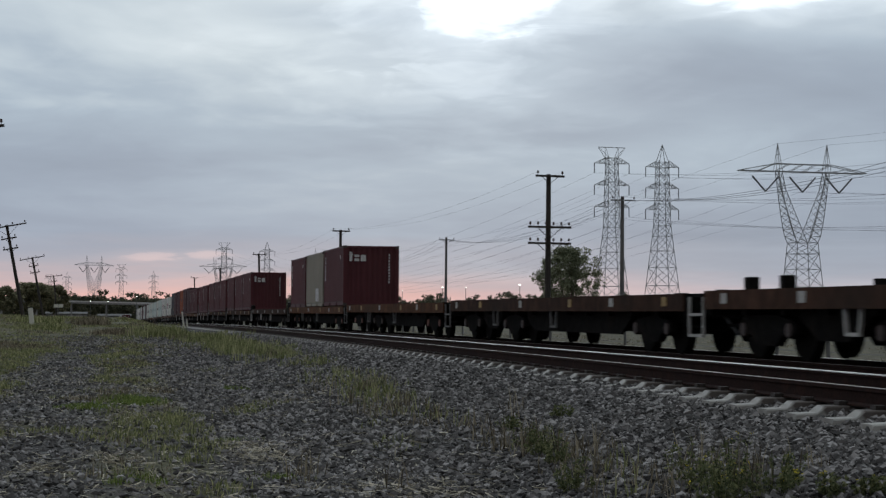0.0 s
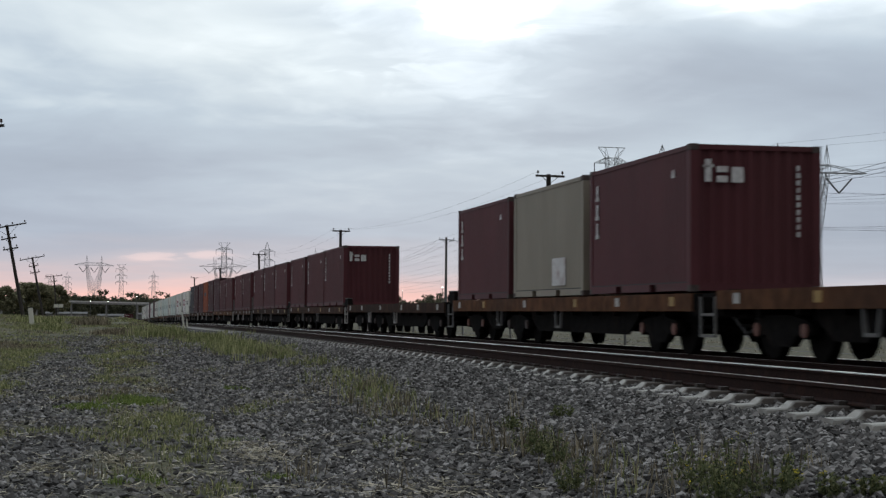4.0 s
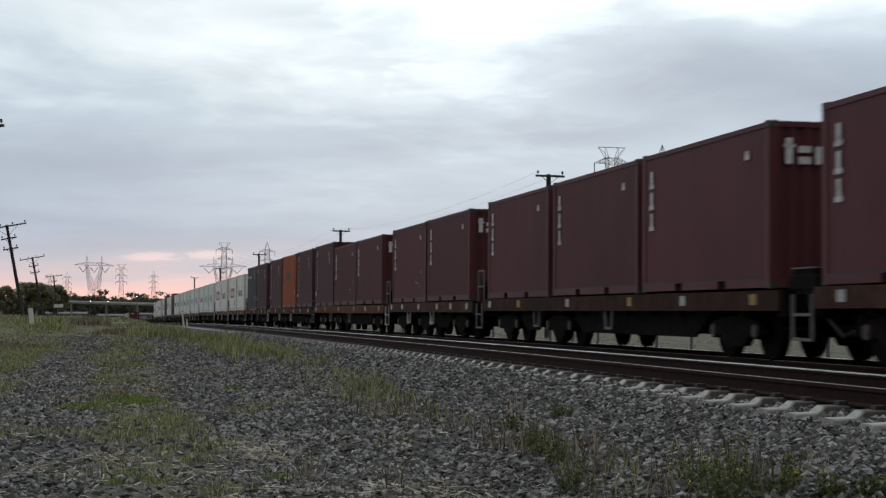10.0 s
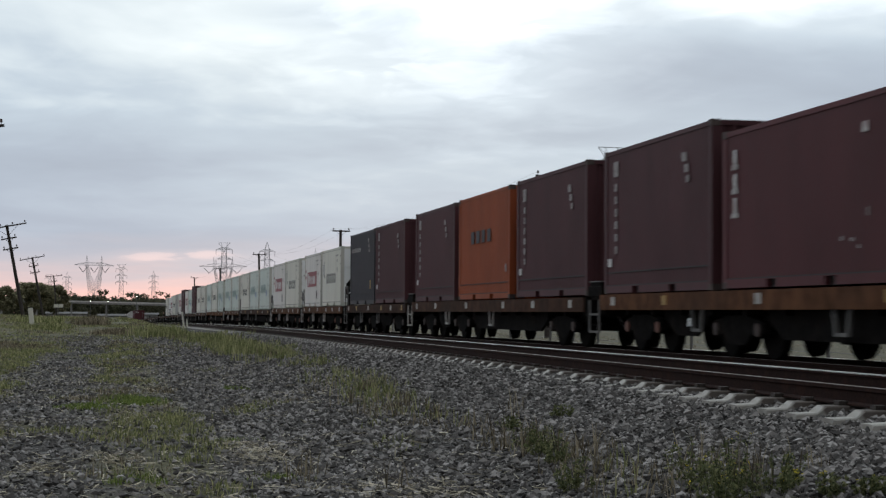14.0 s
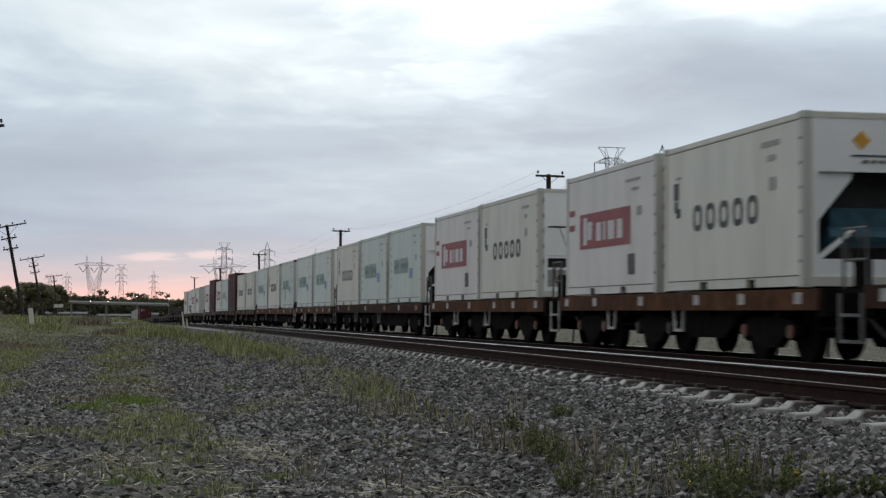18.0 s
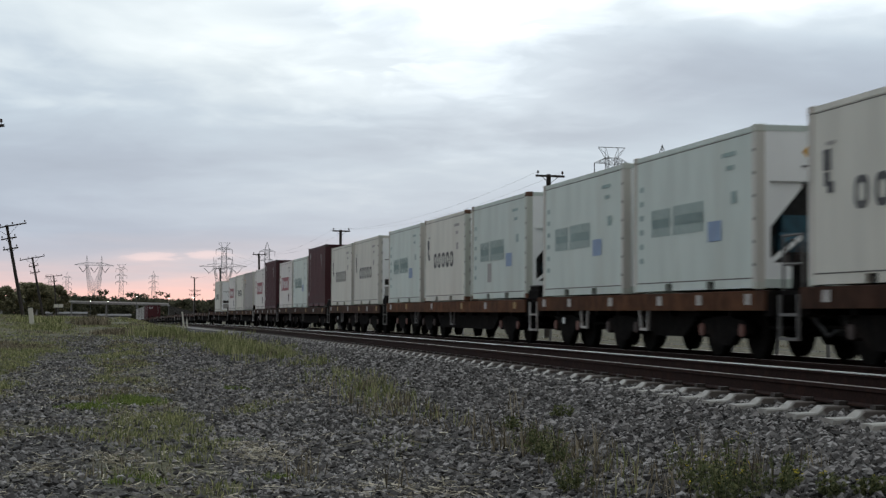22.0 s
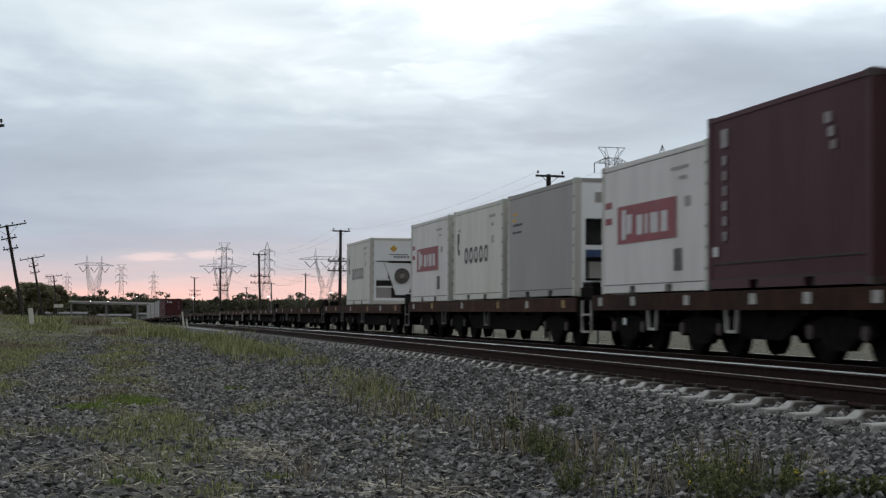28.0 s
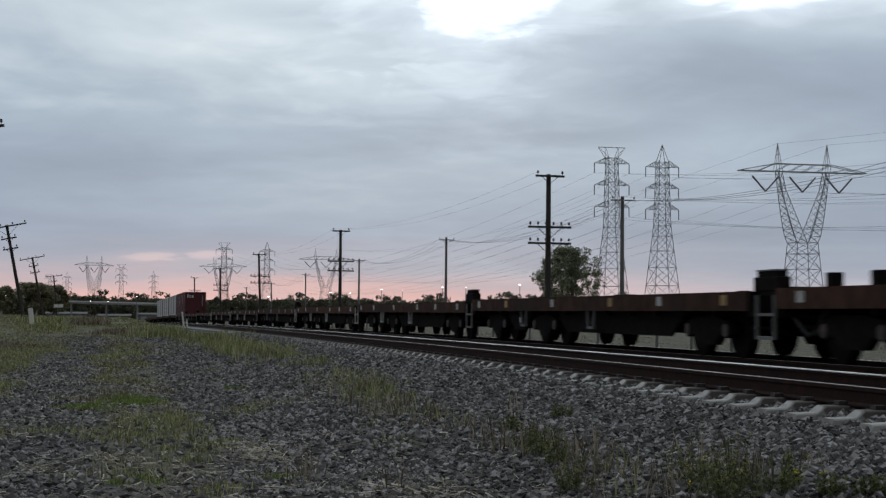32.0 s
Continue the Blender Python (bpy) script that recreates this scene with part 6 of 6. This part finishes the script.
# band at the foot of the ballast
for _ in range(1250):
    y = 18 + 70 * g1.random() ** .9
    if noise.noise(Vector((y * .35, 1.7, 0))) + .3 * g1.normal() + .006 * (y - 24) > -.02:
        mid = lerp(y, [(18, -7.7), (20, -7.6), (24, -7.2), (31, -6.85), (51, -6.65), (62, -6.9), (90, -7.8)])
        (green if g1.random() < .75 else brown).append((bed_x(y, mid + g1.normal() * lerp(y, [(30, .20), (50, .32), (70, .7)])), y, .22, 9 + int(9 * g1.random()), .06 + .22 * g1.random() ** 1.4, 1.2))
for _ in range(120):
    y = 10 + 11 * g1.random()
    (brown if g1.random() < .75 else green).append((bed_x(y, lerp(y, [(11, -7.35), (15, -7.35), (20, -7.6)]) + g1.normal() * .20), y, .12, 6, .07 + .20 * g1.random() ** 1.6, .9))
# low cropped turf over the old wheel tracks
for _ in range(5200):
    y = 11 + 52 * g1.random() ** 1.15
    x = bed_x(y, -8.2 - 7 * g1.random())
    o = x - bed_x(y, 0)
    lane = lerp(o, [(-14, .25), (-13, .15), (-12.5, -.35), (-11.5, -.35), (-11.0, .10), (-10.2, .08), (-9.7, -.42), (-7.8, -.45)])
    if noise.noise(Vector((x * .8, y * .35, 2))) + lane > .0:
        tuft(x, y, .20, 14 + int(10 * g1.random()), .045 + .06 * g1.random(), 1.1)
# taller growth further off, with worn lanes left between
for _ in range(3600):
    y = 48 + 140 * g1.random() ** 1.3
    o = -7.2 - 15 * g1.random() ** 1.2
    x = bed_x(y, o)
    lane = lerp(o, [(-13.2, .2), (-12.5, -.22), (-11.4, -.18), (-10.8, .10), (-10.0, .05), (-9.5, -.35), (-8.6, lerp(y, [(55, -.4), (75, .1)])), (-7.8, .2)])
    if noise.noise(Vector((x * .5, y * .08, 12))) + lane > -.20:
        tuft(x, y, .5, 14, .04 + .10 * g1.random(), 1.3)
for cx, cy, rx, ry, h, n, kind in ((1.9, 76.0, .8, 4.0, .62, 110, green), (3.6, 64.0, .5, 3.0, .5, 70, green), (3.4, 50.0, .5, 5.0, .42, 90, green), (-1.9, 112.0, .8, 3.0, .7, 60, brown), (-.4, 82.0, .7, 3.0, .35, 50, brown), (-4.2, 92.0, .9, 4.0, .35, 60, green), (-5.8, 118.0, 1.5, 5.0, .5, 80, green)):
    for _ in range(n):
        kind.append((cx + g1.normal() * rx * .6, cy + g1.normal() * ry * .6, .3, 16, h * (.5 + .5 * g1.random()), .6))
blades("verge_grass", "patchy olive grass tufts on the verge", green, M_GRASS, g1)
blades("dead_grass", "brown withered grass tufts among stones", brown, M_BROWNGRASS, g1)
lush = []
for cx, cy, rx, ry in ((.02, 25.6, .34, .9), (-.47, 23.5, .30, .6), (.35, 25.0, .3, .6)):
    for _ in range(60):
        a, k = g1.random() * 6.283, g1.random() ** .8 * 1.25
        lush.append((cx + math.cos(a) * rx * k, cy + math.sin(a) * ry * k, .16, 15, .075, 1.1))
for cx, cy in ((1.30, 13.6), (2.0, 28.5), (1.25, 17.5), (.15, 13.6)):
    for _ in range(14):
        lush.append((cx + g1.normal() * .12, cy + g1.normal() * .2, .08, 14, .065, 1.0))
blades("lush_grass", "bright green low grass patches among stones", lush, M_LUSH, g1)
# fallen straw: thin everywhere off the ballast, thick in pale drifts
for _ in range(620):
    y = 10.5 + 30 * g1.random() ** 1.3
    o = -7.4 - 5.5 * g1.random()
    straw.append((bed_x(y, o), y, .22, .4, 9))
for cx, cy, rx, ry, n in ((1.33, 15.7, .16, .55, 520), (1.2, 16.6, .12, .5, 220), (.1, 21.4, .12, .7, 220), (-.69, 14.7, .12, .3, 170), (-.1, 15.6, .22, .4, 200), (1.9, 12.4, .35, .3, 200), (2.4, 12.0, .3, .3, 170), (2.7, 24.5, .2, .9, 120)):
    straw.append((cx, cy, rx, ry, n))
litter("fallen_straw", "pale dead straw lying among stones", straw, M_LITTER, g1)
stalks = []
for cx, cy, r, n, h in ((1.53, 13.8, .16, 26, .34), (1.45, 13.1, .14, 14, .26), (.64, 22.8, .12, 18, .26), (2.06, 12.3, .12, 10, .30), (4.13, 17.0, .08, 10, .42), (3.4, 20.0, .14, 18, .34), (3.45, 20.9, .2, 20, .26), (3.1, 25.5, .25, 26, .24), (-.05, 13.8, .2, 22, .16), (1.25, 13.7, .15, 14, .14), (.35, 14.6, .1, 8, .2), (3.57, 14.4, .2, 40, .34), (3.66, 13.6, .2, 40, .34), (3.46, 12.0, .2, 40, .32), (4.16, 11.2, .16, 30, .40), (4.06, 10.2, .2, 40, .40), (4.54, 10.5, .2, 26, .30), (4.31, 17.7, .1, 16, .28), (3.8, 11.0, .2, 24, .26)):
    stalks.append((cx, cy, r * 1.3, n, h * .85, .8))
blades("dry_stalks", "thin upright dead weed stalks", stalks, M_BROWNGRASS, g1, "weeds", .8)
for x, y, r, h, fl in ((3.83, 10.43, .26, .40, 9), (3.72, 9.75, .24, .34, 6), (4.08, 9.75, .24, .36, 8), (3.95, 10.1, .22, .44, 7), (4.5, 16.35, .15, .17, 0), (3.83, 15.9, .16, .22, 0), (3.62, 14.2, .22, .30, 0), (3.58, 13.5, .20, .28, 0), (3.45, 12.6, .16, .22, 0), (3.22, 11.3, .17, .30, 0), (4.25, 9.3, .14, .20, 4), (4.42, 9.1, .12, .16, 3), (4.3, 9.9, .10, .16, 3)):
    weed_bush(x, y, r, h, g1, "ragged olive weed with small yellow flowers" if fl else "ragged olive weed on crushed stone", fl, 14 + int(42 * r))
dry = []
for _ in range(1100):
    y = 20 + 190 * g1.random() ** 1.2
    dry.append((bed_x(y, 4.0 + 16 * g1.random() ** 1.5), y, .5, 14, .03 + .09 * g1.random(), 1.2))
M_STRAW = islands("straw_blade", (0.10, 0.085, 0.055), (0.40, 0.36, 0.26), 0.85, (0.22, 0.195, 0.135), 0.35)
blades("dry_field_grass", "pale dry grass beyond the fence", dry, M_STRAW, g1)

# ---------------------------------------------------------------- stones, clips, sleepers
g2 = np.random.default_rng(21)
stones("crushed_stone", "loose grey crushed stone of the ballast shoulder", g2)
clips = bmesh.new()
for i in range(160):
    s = 2.0 + i * .69
    for sd in (-1, 1):
        for q in (-1, 1):
            p = line(s, -SPACING + sd * (GAUGE_NEAR / 2 + .036) + q * .105, RAIL_NEAR - .165)
            box(clips, p.x - .045, p.x + .045, p.y - .05, p.y + .05, p.z, p.z + .035)
part("rail_clips", clips, M_CLIP, near_track, "dark steel rail clips")["kind"] = "stuff"
build_sleepers(near_track, -SPACING, RAIL_NEAR, .69)

motions()
